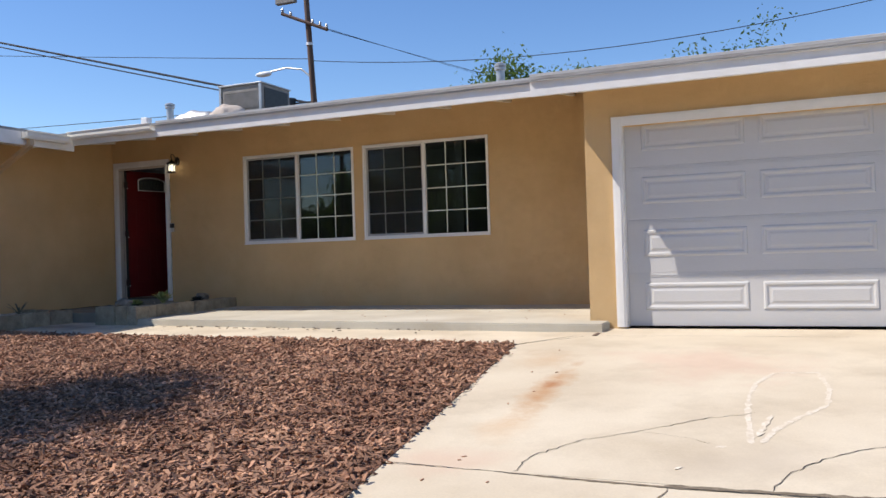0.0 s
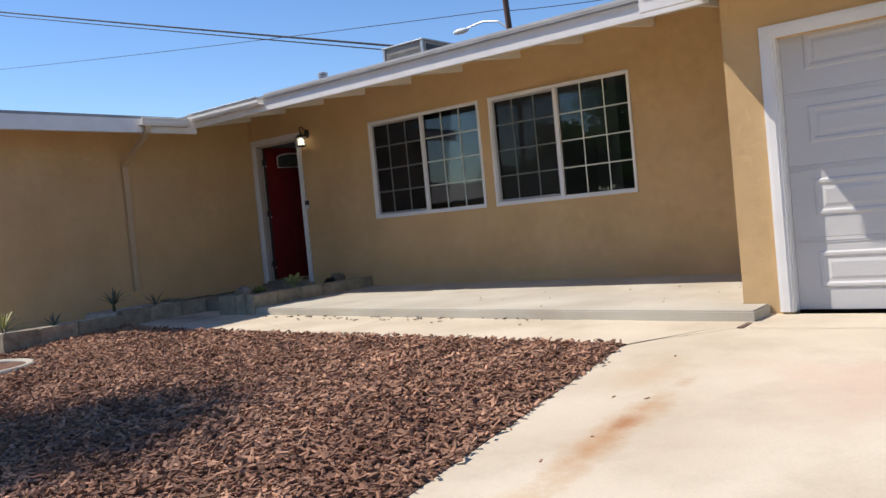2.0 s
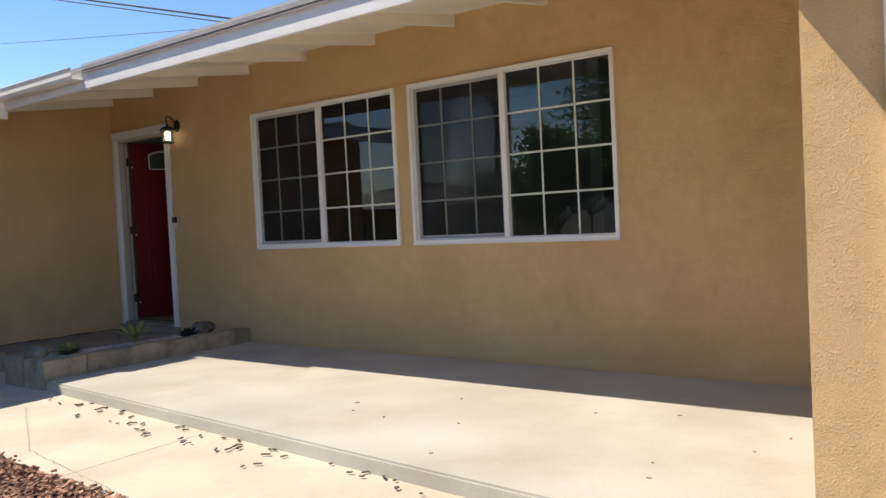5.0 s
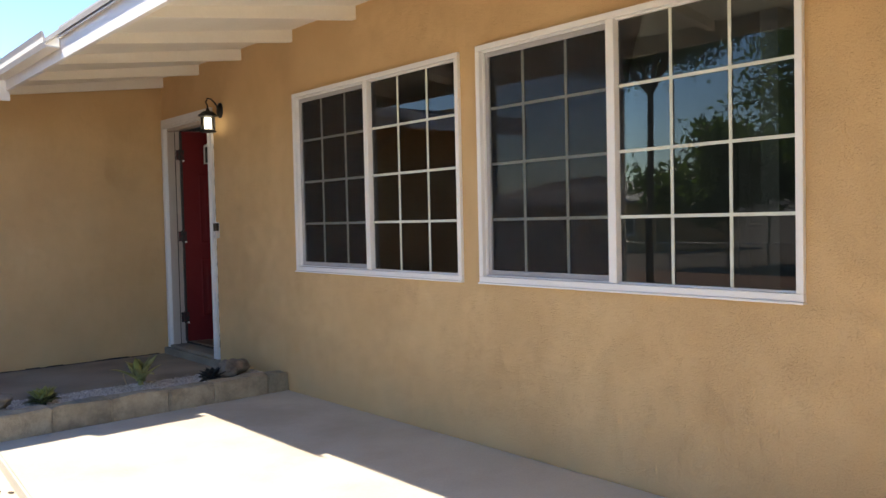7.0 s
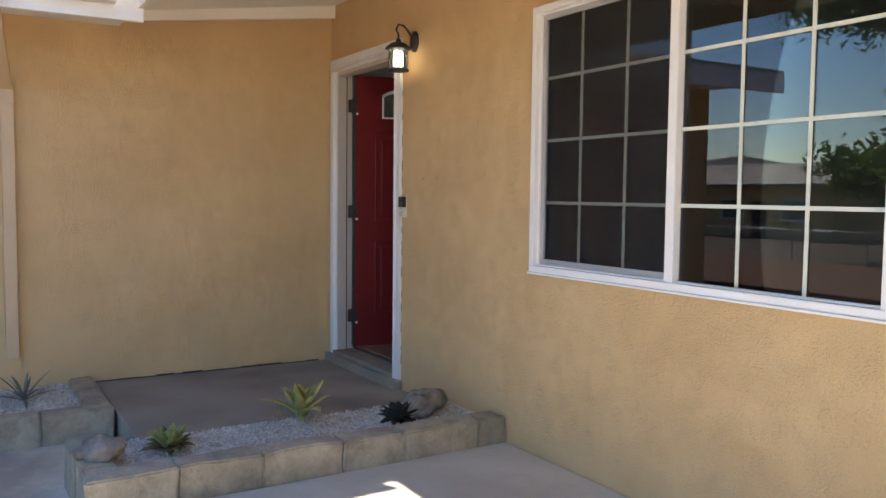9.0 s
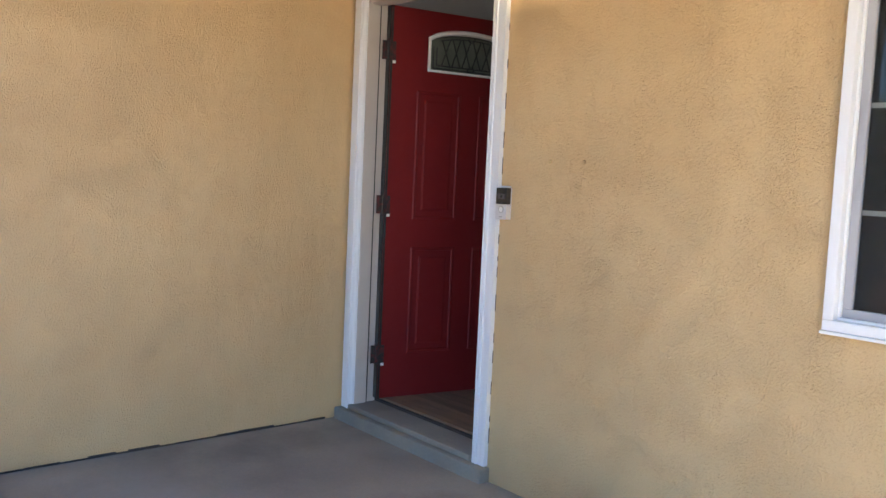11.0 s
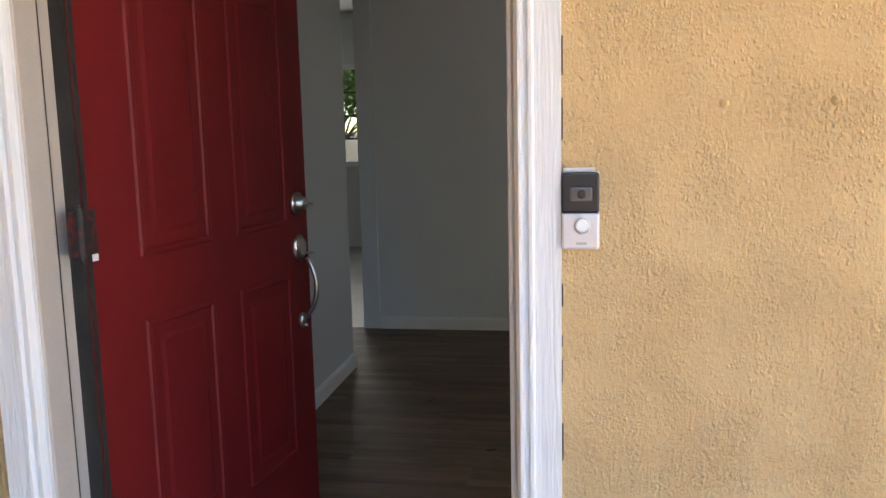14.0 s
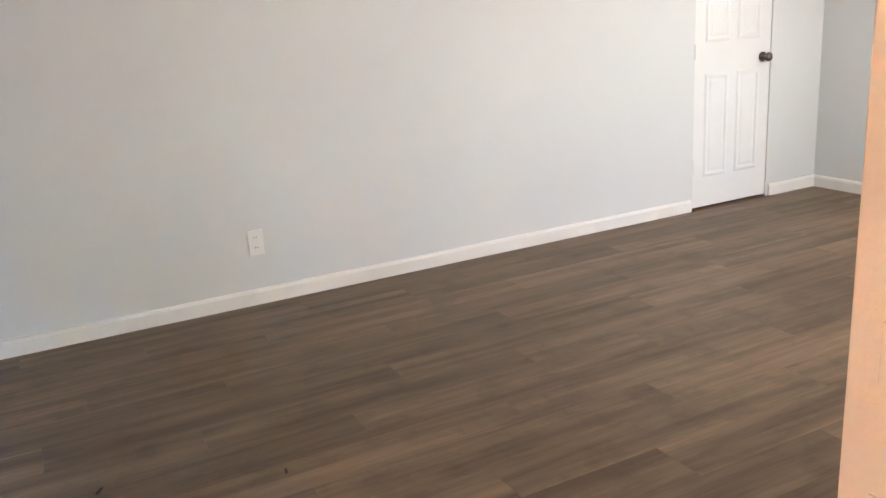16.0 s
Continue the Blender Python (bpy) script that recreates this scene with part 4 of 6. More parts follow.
for i in range(8):
    a0, a1 = math.tau * (i + 0.5) / 8, math.tau * (i + 1.5) / 8
    v = [bm.verts.new((LX + 0.057 * math.cos(a), LY + 0.057 * math.sin(a), z)) for a, z in ((a0, 2.024), (a1, 2.024), (a1, 2.156), (a0, 2.156))]
    bm.faces.new(v)
gl = lpart("glass_pane", bm, GLASS, lantern)
gl.visible_shadow = False

# ---- gutters and downspout ----
GUT = [(0.0, 0.0), (0.085, 0.0), (0.1, 0.03), (0.1, 0.065), (0.112, 0.095), (0.104, 0.1), (0.09, 0.075), (0.09, 0.01), (0.006, 0.008), (0.006, 0.095), (0.0, 0.095)]
bm = bmesh.new()
m = Matrix(((1, 0, 0, 0.787), (0, 0, 1, 0), (0, 1, 0, 2.345), (0, 0, 0, 1)))
profile(bm, GUT, (-2.36, -1.66), m)
tagged(part("rain_gutter", bm, CREAM), "off-white metal rain gutter along the wing eave", "gutter", "eave gutters")
bm = bmesh.new()
m = Matrix(((0, 0, 1, 0), (-1, 0, 0, -1.533), (0, 1, 0, 2.415), (0, 0, 0, 1)))
profile(bm, GUT, (0.8, 2.25), m)
tagged(part("rain_gutter", bm, CREAM), "weathered off-white metal gutter over the entry eave", "gutter", "eave gutters")
spout = thing("downspout", (0.04, -2.165, 0.24), "tan painted downspout on the stucco wing wall", "downspout")
SPOUTP = mat("tan_spout_paint", (0.55, 0.4, 0.24), (0.6, 0.45, 0.28), scale=4, rough=0.6, fine=0.04)


def sleeve(bm, a, b, w=0.035, d=0.027):
    a, b = Vector(a), Vector(b)
    z = (b - a).normalized()
    y = Vector((0, 1, 0))
    x = y.cross(z)
    ends = [[bm.verts.new(p + y * (w * i) + x * (d * j)) for i, j in ((-1, -1), (1, -1), (1, 1), (-1, 1))] for p in (a, b)]
    for i in range(4):
        bm.faces.new((ends[0][i], ends[0][(i + 1) % 4], ends[1][(i + 1) % 4], ends[1][i]))
    bm.faces.new(ends[0][::-1])
    bm.faces.new(ends[1])


for nm, a, b in (("outlet", (0.84, -2.27, 2.35), (0.84, -2.27, 2.26)), ("elbow", (0.84, -2.27, 2.27), (0.035, -2.17, 1.93)), ("pipe", (0.035, -2.165, 1.96), (0.035, -2.165, 0.25))):
    bm = bmesh.new()
    sleeve(bm, a, b)
    bmesh.ops.recalc_face_normals(bm, faces=bm.faces[:])
    part(nm, bm, SPOUTP, spout)
bm = bmesh.new()
slab(bm, 0.003, 0.066, -2.208, -2.122, 1.83, 1.85, 0.002)
part("strap", bm, SPOUTP, spout)

# ---- rooms: floor planks, baseboards, fittings ----
rng = random.Random(4)
plank_me = {}
floor_ob = bpy.data.objects["floor"]


def plank_mesh(length):
    key = round(length, 2)
    if key not in plank_me:
        bm = bmesh.new()
        slab(bm, 0, length - 0.0004, 0, 0.1796, -0.011, 0.0)
        bmesh.ops.bevel(bm, geom=[e for e in bm.edges if all(v.co.z > -0.001 for v in e.verts)], offset=0.0006, segments=1, affect="EDGES")
        plank_me[key] = mesh_of("plank", bm, FLOORWOOD)
    return plank_me[key]


row = 0
y = 0.15
while y < 3.4:
    x = -1.3 - (row * 0.47) % 1.2 if y > 2.42 else 0.0 - (row * 0.47) % 1.2
    while x < 7.9:
        a, b = max(x, -1.2 if y > 2.42 else 0.0), min(x + 1.2, 7.95)
        if b - a > 0.03:
            piece("plank", plank_mesh(b - a), Matrix.Translation((a, y, FL)), floor_ob)
        x += 1.2
    y += 0.18
    row += 1
KFLOOR = mat("pale_kitchen_floor", (0.2, 0.2, 0.2), (0.27, 0.27, 0.265), scale=3, rough=0.35, fine=0.06)
bm = bmesh.new()
slab(bm, -3.5, 1.6, 3.45, 7.0, FL - 0.011, FL + 0.001)
structure("floor_kitchen", bm, KFLOOR, "grey kitchen floor beyond the opening", "floor")


BASE = [(0, 0), (0.014, 0), (0.014, 0.06), (0.008, 0.072), (0, 0.075)]
def baseboard(name, a, b, nx, ny):
    """A baseboard from a to b (plan) standing out along the normal (nx, ny)."""
    a, b = Vector((*a, 0)), Vector((*b, 0))
    d = b - a
    L = d.length
    d = d.normalized()
    bm = bmesh.new()
    m = Matrix(((nx, 0, d.x, a.x), (ny, 0, d.y, a.y), (0, 1, 0, FL), (0, 0, 0, 1)))
    profile(bm, BASE, (0, L), m)
    return structure(name, bm, WHITE, "white painted baseboard along the room wall", "baseboard")


baseboard("baseboard_far", (-0.06, 3.447), (4.025, 3.447), 0, -1)
baseboard("baseboard_far_end", (4.68, 3.447), (5.108, 3.447), 0, -1)
baseboard("baseboard_left", (0.0, 0.15), (0.0, 2.6), 1, 0)
baseboard("baseboard_left_end", (0.0, 2.6), (-0.12, 2.6), 0, 1)
baseboard("baseboard_stub", (5.108, 3.447), (5.108, 1.9), -1, 0)
bm = bmesh.new()
slab(bm, -0.165, -0.06, 3.43, 3.447, FL, 2.26, 0.004)
slab(bm, -1.2, -1.08, 3.43, 3.447, FL, 2.26, 0.004)
slab(bm, -1.08, -0.165, 3.43, 3.447, 2.18, 2.26, 0.004)
structure("trim_hall_opening", bm, ROOMWALL, "painted casing of the kitchen opening", "door trim")

closet = thing("door_2", (4.35, 3.45, FL), "white panelled closet door, closed, with dark knob", "door", "", "structure")
DW = mat("white_door_paint", (0.76, 0.77, 0.77), (0.8, 0.81, 0.81), scale=3, rough=0.45, fine=0.02)
bm = bmesh.new()
slab(bm, 4.043, 4.657, 3.452, 3.487, FL + 0.015, 2.19, 0.002)
cl = part("door_leaf", bm, DW, closet)
for z0, z1 in ((FL + 0.2, FL + 0.82), (FL + 1.0, FL + 1.9)):
    for u0, u1 in ((4.125, 4.315), (4.38, 4.57)):
        bm = bmesh.new()
        vs = []
        for i, yy in ((0.0, 3.4515), (0.01, 3.445), (0.02, 3.445), (0.032, 3.4512), (0.05, 3.446)):
            vs.append([bm.verts.new(q) for q in ((u0 + i, yy, z0 + i), (u1 - i, yy, z0 + i), (u1 - i, yy, z1 - i), (u0 + i, yy, z1 - i))])
        for a, b in zip(vs, vs[1:]):
            for i in range(4):
                bm.faces.new((a[i], a[(i + 1) % 4], b[(i + 1) % 4], b[i]))
        bm.faces.new(vs[-1])
        bmesh.ops.recalc_face_normals(bm, faces=bm.faces[:])
        part("raised_panel", bm, DW, cl)
BRONZE = mat("dark_bronze", (0.1, 0.085, 0.07), (0.16, 0.14, 0.12), scale=10, rough=0.35, metal=0.8)
bm = bmesh.new()
turned(bm, [(0.03, 0.0), (0.03, 0.006), (0.012, 0.012), (0.012, 0.03), (0.026, 0.04), (0.028, 0.055), (0.016, 0.066)], 20, Matrix.Translation((4.59, 3.451, 1.032)) @ Matrix.Diagonal((1, -1, 1, 1)))
part("knob", bm, BRONZE, closet, "dark bronze knob", True)
for z in (0.42, 1.1, 1.9):
    bm = bmesh.new()
    rod(bm, (4.042, 3.446, z - 0.045), (4.042, 3.446, z + 0.045), 0.006)
    part("hinge", bm, DW, closet)

outlet = thing("power_outlet", (1.3605, 3.447, 0.4), "white double power outlet on the grey wall", "outlet")
bm = bmesh.new()
slab(bm, 1.325, 1.396, 3.441, 3.447, 0.388, 0.506, 0.002)
pl = part("cover_plate", bm, VINYL, outlet)
for z in (0.422, 0.472):
    bm = bmesh.new()
    slab(bm, 1.344, 1.377, 3.4395, 3.442, z - 0.014, z + 0.014, 0.001)
    s = part("socket", bm, VINYL, outlet)
    bm = bmesh.new()
    for dx in (-0.006, 0.006):
        slab(bm, 1.3605 + dx - 0.001, 1.3605 + dx + 0.001, 3.439, 3.44, z - 0.003, z + 0.006)
    part("slot", bm, DARK, s)

# kitchen window with dark bars
kw = thing("window_3", (-1.65, 7.0, 1.0), "kitchen window with dark bars and trees outside", "window", "", "structure")
bm = bmesh.new()
for a, b, c, d in ((-2.3, -1.0, 2.0, 2.05), (-2.3, -1.0, 1.0, 1.05), (-2.3, -2.25, 1.05, 2.0), (-1.05, -1.0, 1.05, 2.0)):
    slab(bm, a, b, 7.0, 7.06, c, d, 0.003)
part("window_frame", bm, VINYL, kw)
for i in range(1, 4):
    bm = bmesh.new()
    z = 1.05 + 0.95 * i / 4
    slab(bm, -2.25, -1.05, 7.02, 7.04, z - 0.008, z + 0.008)
    part("bar", bm, BLACK, kw)
bm = bmesh.new()
slab(bm, -2.25, -1.05, 7.03, 7.034, 1.05, 2.0)
kp = part("pane", bm, GLASS, kw)
kp.visible_shadow = False
for x, y, r, t in ((0.83, 1.55, 0.035, 20), (1.32, 1.28, 0.05, -25), (0.5, 2.1, 0.03, 60), (0.62, 1.05, 0.04, 10), (1.0, 1.9, 0.022, 80), (0.95, 0.95, 0.025, 45)):
    bm = bmesh.new()
    slab(bm, -r * 0.55, r * 0.55, -0.004, 0.004, 0, 0.004, 0.001)
    bm.transform(Matrix.Translation((x, y, FL)) @ Matrix.Rotation(radians(t), 4, "Z"))
    tagged(part("wood_scrap", bm, DARK), "small dark scrap of debris on the plank floor", "debris", "scraps on the floor")


# ---- planters by the entry ----
def block_row(parent, spec, top, low_z, rs):
    """Rough blocks laid end to end: spec is (axis, start, end, across0, across1)."""
    axis, s, e, c0, c1 = spec
    u = s
    while u < e - 0.05:
        L = min(rs.uniform(0.3, 0.44), e - u)
        if e - u - L < 0.12:
            L = e - u
        bm = bmesh.new()
        j = lambda a: rs.uniform(-a, a)
        if axis == "y":
            slab(bm, c0 + j(0.008), c1 + j(0.008), u + 0.001, u + L - 0.001, low_z, top + j(0.004))
        else:
            slab(bm, u + 0.001, u + L - 0.001, c0 + j(0.006), c1 + j(0.006), low_z, top + j(0.004))
        bmesh.ops.bevel(bm, geom=bm.edges[:], offset=0.009, segments=2, affect="EDGES")
        bmesh.ops.subdivide_edges(bm, edges=[q for q in bm.edges if q.calc_length() > 0.12], cuts=3, use_grid_fill=True)
        for v in bm.verts:
            v.co += noise.noise_vector(v.co * 7) * 0.011 + noise.noise_vector(v.co * 22) * 0.005
        part("block", bm, BLOCK, parent)
        u += L


def pebbles(name, x0, x1, y0, y1, z, n, size, material, label, seed, keep=None):
    """Loose stones scattered over a patch, one mesh."""
    rs = np.random.RandomState(seed)
    pts = np.stack([rs.uniform(x0, x1, n), rs.uniform(y0, y1, n), z + rs.uniform(-0.4, 0.5, n) * size], 1)
    if keep is not None:
        pts = pts[keep(pts)]
    n = len(pts)
    octa = np.array([(1, 0, 0), (0, 1, 0), (-1, 0, 0), (0, -1, 0), (0, 0, 0.75), (0, 0, -0.75)], float)
    s = size * rs.uniform(0.5, 1.25, (n, 1, 1)) * rs.uniform(0.7, 1.2, (n, 1, 3))
    ang = rs.uniform(0, math.tau, n)
    R = np.zeros((n, 3, 3))
    R[:, 0, 0], R[:, 0, 1], R[:, 1, 0], R[:, 1, 1], R[:, 2, 2] = np.cos(ang), -np.sin(ang), np.sin(ang), np.cos(ang), 1
    v = np.einsum("nij,nkj->nki", R, octa[None] * s + rs.uniform(-0.15, 0.15, (n, 6, 3)) * size) + pts[:, None]
    f = np.array([(0, 1, 4), (1, 2, 4), (2, 3, 4), (3, 0, 4), (1, 0, 5), (2, 1, 5), (3, 2, 5), (0, 3, 5)])
    faces = (f[None] + 6 * np.arange(n)[:, None, None]).reshape(-1, 3)
    me = bpy.data.meshes.new(name)
    me.from_pydata(v.reshape(-1, 3).tolist(), [], faces.tolist())
    me.materials.append(material)
    return tagged(new(name, me), label, "gravel", "", "stuff")


rsb = random.Random(11)
planter = thing("planter_bed", (2.1, -1.0, 0.0), "low planter of rough tan blocks beside the porch", "planter")
block_row(planter, ("y", -2.05, -0.0, 2.165, 2.315), 0.142, -0.2, rsb)
block_row(planter, ("x", 1.64, 2.165, -2.05, -1.9), 0.142, -0.2, rsb)
bm = bmesh.new()
slab(bm, 1.64, 1.675, -1.9, -0.0, -0.2, 0.06, 0.008)
part("inner_kerb", bm, ENTRY, planter, "thin grey inner kerb")
bm = bmesh.new()
slab(bm, 1.675, 2.165, -1.9, -0.0, -0.2, 0.088)
part("fill", bm, GRAVEL, planter, "sandy fill under the gravel")
pebbles("gravel", 1.66, 2.17, -1.9, -0.03, 0.094, 6200, 0.0085, GRAVEL, "white gravel filling the planter", 3)

bed = thing("wing_bed", (0.45, -2.9, 0.0), "block-edged bed along the wing wall", "planter")
block_row(bed, ("y", -2.9, -1.71, 0.76, 0.9), 0.08, -0.25, rsb)
block_row(bed, ("y", -4.3, -2.9, 0.76, 0.9), 0.03, -0.25, rsb)
block_row(bed, ("x", 0.04, 0.76, -1.85, -1.71), 0.085, -0.25, rsb)
bm = bmesh.new()
slab(bm, 0.0, 0.76, -2.9, -1.85, -0.25, 0.045)
slab(bm, 0.0, 0.76, -4.3, -2.9, -0.25, -0.02)
part("fill", bm, GRAVEL, bed, "sandy fill under the gravel")
pebbles("gravel", 0.01, 0.75, -2.9, -1.85, 0.052, 2400, 0.0085, GRAVEL, "white gravel in the bed along the wing", 5)


def rock(name, at, size, label, seed):
    bm = bmesh.new()
    bmesh.ops.create_icosphere(bm, subdivisions=4, radius=1)
    for v in bm.verts:
        k = 1 + 0.1 * abs(noise.noise(v.co * 5 + Vector((seed, 3, 0)))) + 0.35 * noise.noise(v.co * 1.3 + Vector((seed, 0, 0))) + 0.16 * noise.noise(v.co * 3.3 + Vector((0, seed, 0))) + 0.06 * noise.noise(v.co * 9 + Vector((seed, seed, 0)))
        v.co = Vector((v.co.x * size[0], v.co.y * size[1], v.co.z * size[2])) * k
    lowest = min(v.co.z for v in bm.verts) * 0.75
    bm.transform(Matrix.Translation((at[0], at[1], at[2] - lowest)))
    return tagged(part(name, bm, ROCK, None, "", True), label, "rock", "planter rocks")


rock("rock", (2.02, -1.95, 0.125), (0.095, 0.1, 0.06), "rounded grey-brown rock at the planter corner", 1.0)
rock("rock", (1.87, -0.24, 0.088), (0.1, 0.12, 0.07), "dark lumpy rock by the wall", 2.3)
rock("rock", (1.95, -0.33, 0.088), (0.09, 0.08, 0.065), "dark rounded rock behind the dead plant", 5.1)


def rosette(name, at, n, length, width, lift, materials, label, category, stem=0.0, seed=0, thick=0.25):
    """A rosette of tapered, channelled leaves round a short stem; every leaf is a part."""
    rs = random.Random(seed)
    t = thing(name, at, label, category)
    if stem:
        bm = bmesh.new()
        rod(bm, at, (at[0], at[1], at[2] + stem), 0.022, 0.018, 10)
        part("stem", bm, materials[0], t)
    for i in range(n):
        k = i / n
        az = i * 2.39996 + rs.uniform(-0.2, 0.2)
        el = lift[0] + (lift[1] - lift[0]) * k + rs.uniform(-0.1, 0.1)
        L = length * (1 - 0.35 * k) * rs.uniform(0.85, 1.1)
        bm = bmesh.new()
        rings = []
        S = 6
        for s in range(S + 1):
            q = s / S
            w = width * (0.75 + 0.7 * q) * (1 - q ** 3) + 0.001
            e = el - 0.45 * q * (1 - k)
            r, z = L * q * math.cos(el - 0.2 * q), L * q * math.sin(e + 0.1)
            th = w * thick * (1 - q * 0.6)
            c = Vector((r * math.cos(az), r * math.sin(az), z + stem)) + Vector(at)
            side = Vector((-math.sin(az), math.cos(az), 0))
            up = Vector((-math.cos(az) * math.sin(el), -math.sin(az) * math.sin(el), math.cos(el)))
            rings.append([bm.verts.new(c + side * w + up * th * 0.8), bm.verts.new(c), bm.verts.new(c - side * w + up * th * 0.8), bm.verts.new(c - up * th)])
        for a, b in zip(rings, rings[1:]):
            for j in range(4):
                bm.faces.new((a[j], a[(j + 1) % 4], b[(j + 1) % 4], b[j]))
        bm.faces.new(rings[-1])
        bmesh.ops.recalc_face_normals(bm, faces=bm.faces[:])
        part("leaf", bm, materials[min(len(materials) - 1, int(k * len(materials)))], t, "", True)
    return t


SUCC1 = mat("succulent_dark_green", (0.09, 0.085, 0.03), (0.13, 0.13, 0.045), scale=12, rough=0.5, fine=0.15, rand=0.2)
SUCC2 = mat("succulent_yellow_green", (0.22, 0.24, 0.06), (0.32, 0.33, 0.1), scale=12, rough=0.5, fine=0.1, rand=0.15)
AGAVE = mat("agave_green", (0.26, 0.27, 0.09), (0.46, 0.44, 0.17), scale=9, rough=0.5, fine=0.12, rand=0.25)
DEAD = mat("blackened_leaf", (0.015, 0.013, 0.011), (0.03, 0.026, 0.022), scale=10, rough=0.85, fine=0.2)
GREYLEAF = mat("grey_green_leaf", (0.12, 0.12, 0.09), (0.2, 0.2, 0.15), scale=8, rough=0.7, fine=0.15)
DRYLEAF = mat("dry_pale_leaf", (0.55, 0.45, 0.3), (0.68, 0.6, 0.45), scale=8, rough=0.8, fine=0.1)
rosette("succulent", (1.94, -1.64, 0.092), 36, 0.15, 0.026, (0.4, 1.45), [SUCC1, SUCC2, SUCC2], "dark green rosette succulent with pale centre in gravel", "succulent", 0.015, 2, 0.5)
rosette("agave", (1.75, -0.92, 0.09), 13, 0.25, 0.04, (0.6, 1.45), [AGAVE, AGAVE, AGAVE, SUCC2], "spiky yellow-green agave on a short stem", "agave", 0.035, 5, 0.35)
rosette("dead_succulent", (1.97, -0.46, 0.09), 30, 0.14, 0.026, (0.1, 1.2), [DEAD], "blackened dead rosette plant in the gravel", "succulent", 0.01, 7, 0.6)
rosette("aloe", (0.39, -2.13, 0.052), 11, 0.27, 0.01, (0.35, 1.3), [GREYLEAF], "thin grey-green aloe in the wing bed", "aloe", 0.0, 9, 0.35)
rosette("aloe", (0.45, -2.75, 0.052), 16, 0.3, 0.012, (0.5, 1.45), [SUCC1, GREYLEAF], "dry dark spiky plant against the wing wall", "aloe", 0.08, 12, 0.3)
rosette("aloe", (0.4, -3.5, -0.02), 10, 0.24, 0.01, (0.4, 1.4), [GREYLEAF], "small grey spiky plant in the wing bed", "aloe", 0.0, 15, 0.3)
rosette("desert_shrub", (0.35, -4.05, -0.02), 46, 0.34, 0.007, (0.2, 1.5), [GREYLEAF, AGAVE], "sunlit grey-green desert shrub at the wing corner", "shrub", 0.03, 17, 0.3)
bm = bmesh.new()
curl = [[bm.verts.new((w * (0.3 + 1.4 * q * (1.25 - q)), 0.05 * q - 0.02 * q * q, 0.085 * q - abs(w) * 0.3)) for w in (-0.014, 0.0, 0.014)] for q in (0, 0.25, 0.5, 0.75, 1)]
for a, b in zip(curl, curl[1:]):
    for k in (0, 1):
        bm.faces.new((a[k], a[k + 1], b[k + 1], b[k]))
bmesh.ops.solidify(bm, geom=bm.faces[:], thickness=0.003)
bm.transform(Matrix.Translation((1.69, -1.0, 0.1)) @ Matrix.Rotation(2.2, 4, "Z"))
tagged(part("dry_leaf", bm, DRYLEAF), "pale dry leaf fallen beside the agave", "leaf")

# round concrete edging ring in the mulch
bm = bmesh.new()
prev = None
for i in range(41):
    a = math.tau * i / 40
    ring = [bm.verts.new((1.7 + r * math.cos(a), -5.0 + r * math.sin(a), z)) for r, z in ((0.52, -0.38), (0.52, -0.2), (0.535, -0.185), (0.585, -0.185), (0.6, -0.2), (0.6, -0.38))]
    if prev:
        for j in range(6):
            bm.faces.new((prev[j], prev[(j + 1) % 6], ring[(j + 1) % 6], ring[j]))
    prev = ring
bmesh.ops.remove_doubles(bm, verts=bm.verts[:], dist=1e-4)
bmesh.ops.recalc_face_normals(bm, faces=bm.faces[:])
tagged(part("edging_ring", bm, PORCH), "pale round concrete edging ring in the mulch", "edging")

# ---- mulch ----
bm = bmesh.new()
prism(bm, [(0.9, -2.86), (2.43, -3.04), (7.685, -3.24), (7.686, -3.3), (0.9, -3.3)], low, lambda x, y: lay(x, y) + 0.004)
prism(bm, [(0.9, -3.3), (7.686, -3.3), (8.734, -13), (-9, -13), (-9, -4.3), (0.9, -4.3)], low, lambda x, y: lay(x, y) + 0.004)
prism(bm, [(8.734, -13), (8.734, -20.6), (-60, -20.6), (-60, -13)], -1.2, -0.66)
structure("mulch_bed", bm, SOIL, "red-brown bark mulch bed in the front yard", "mulch")


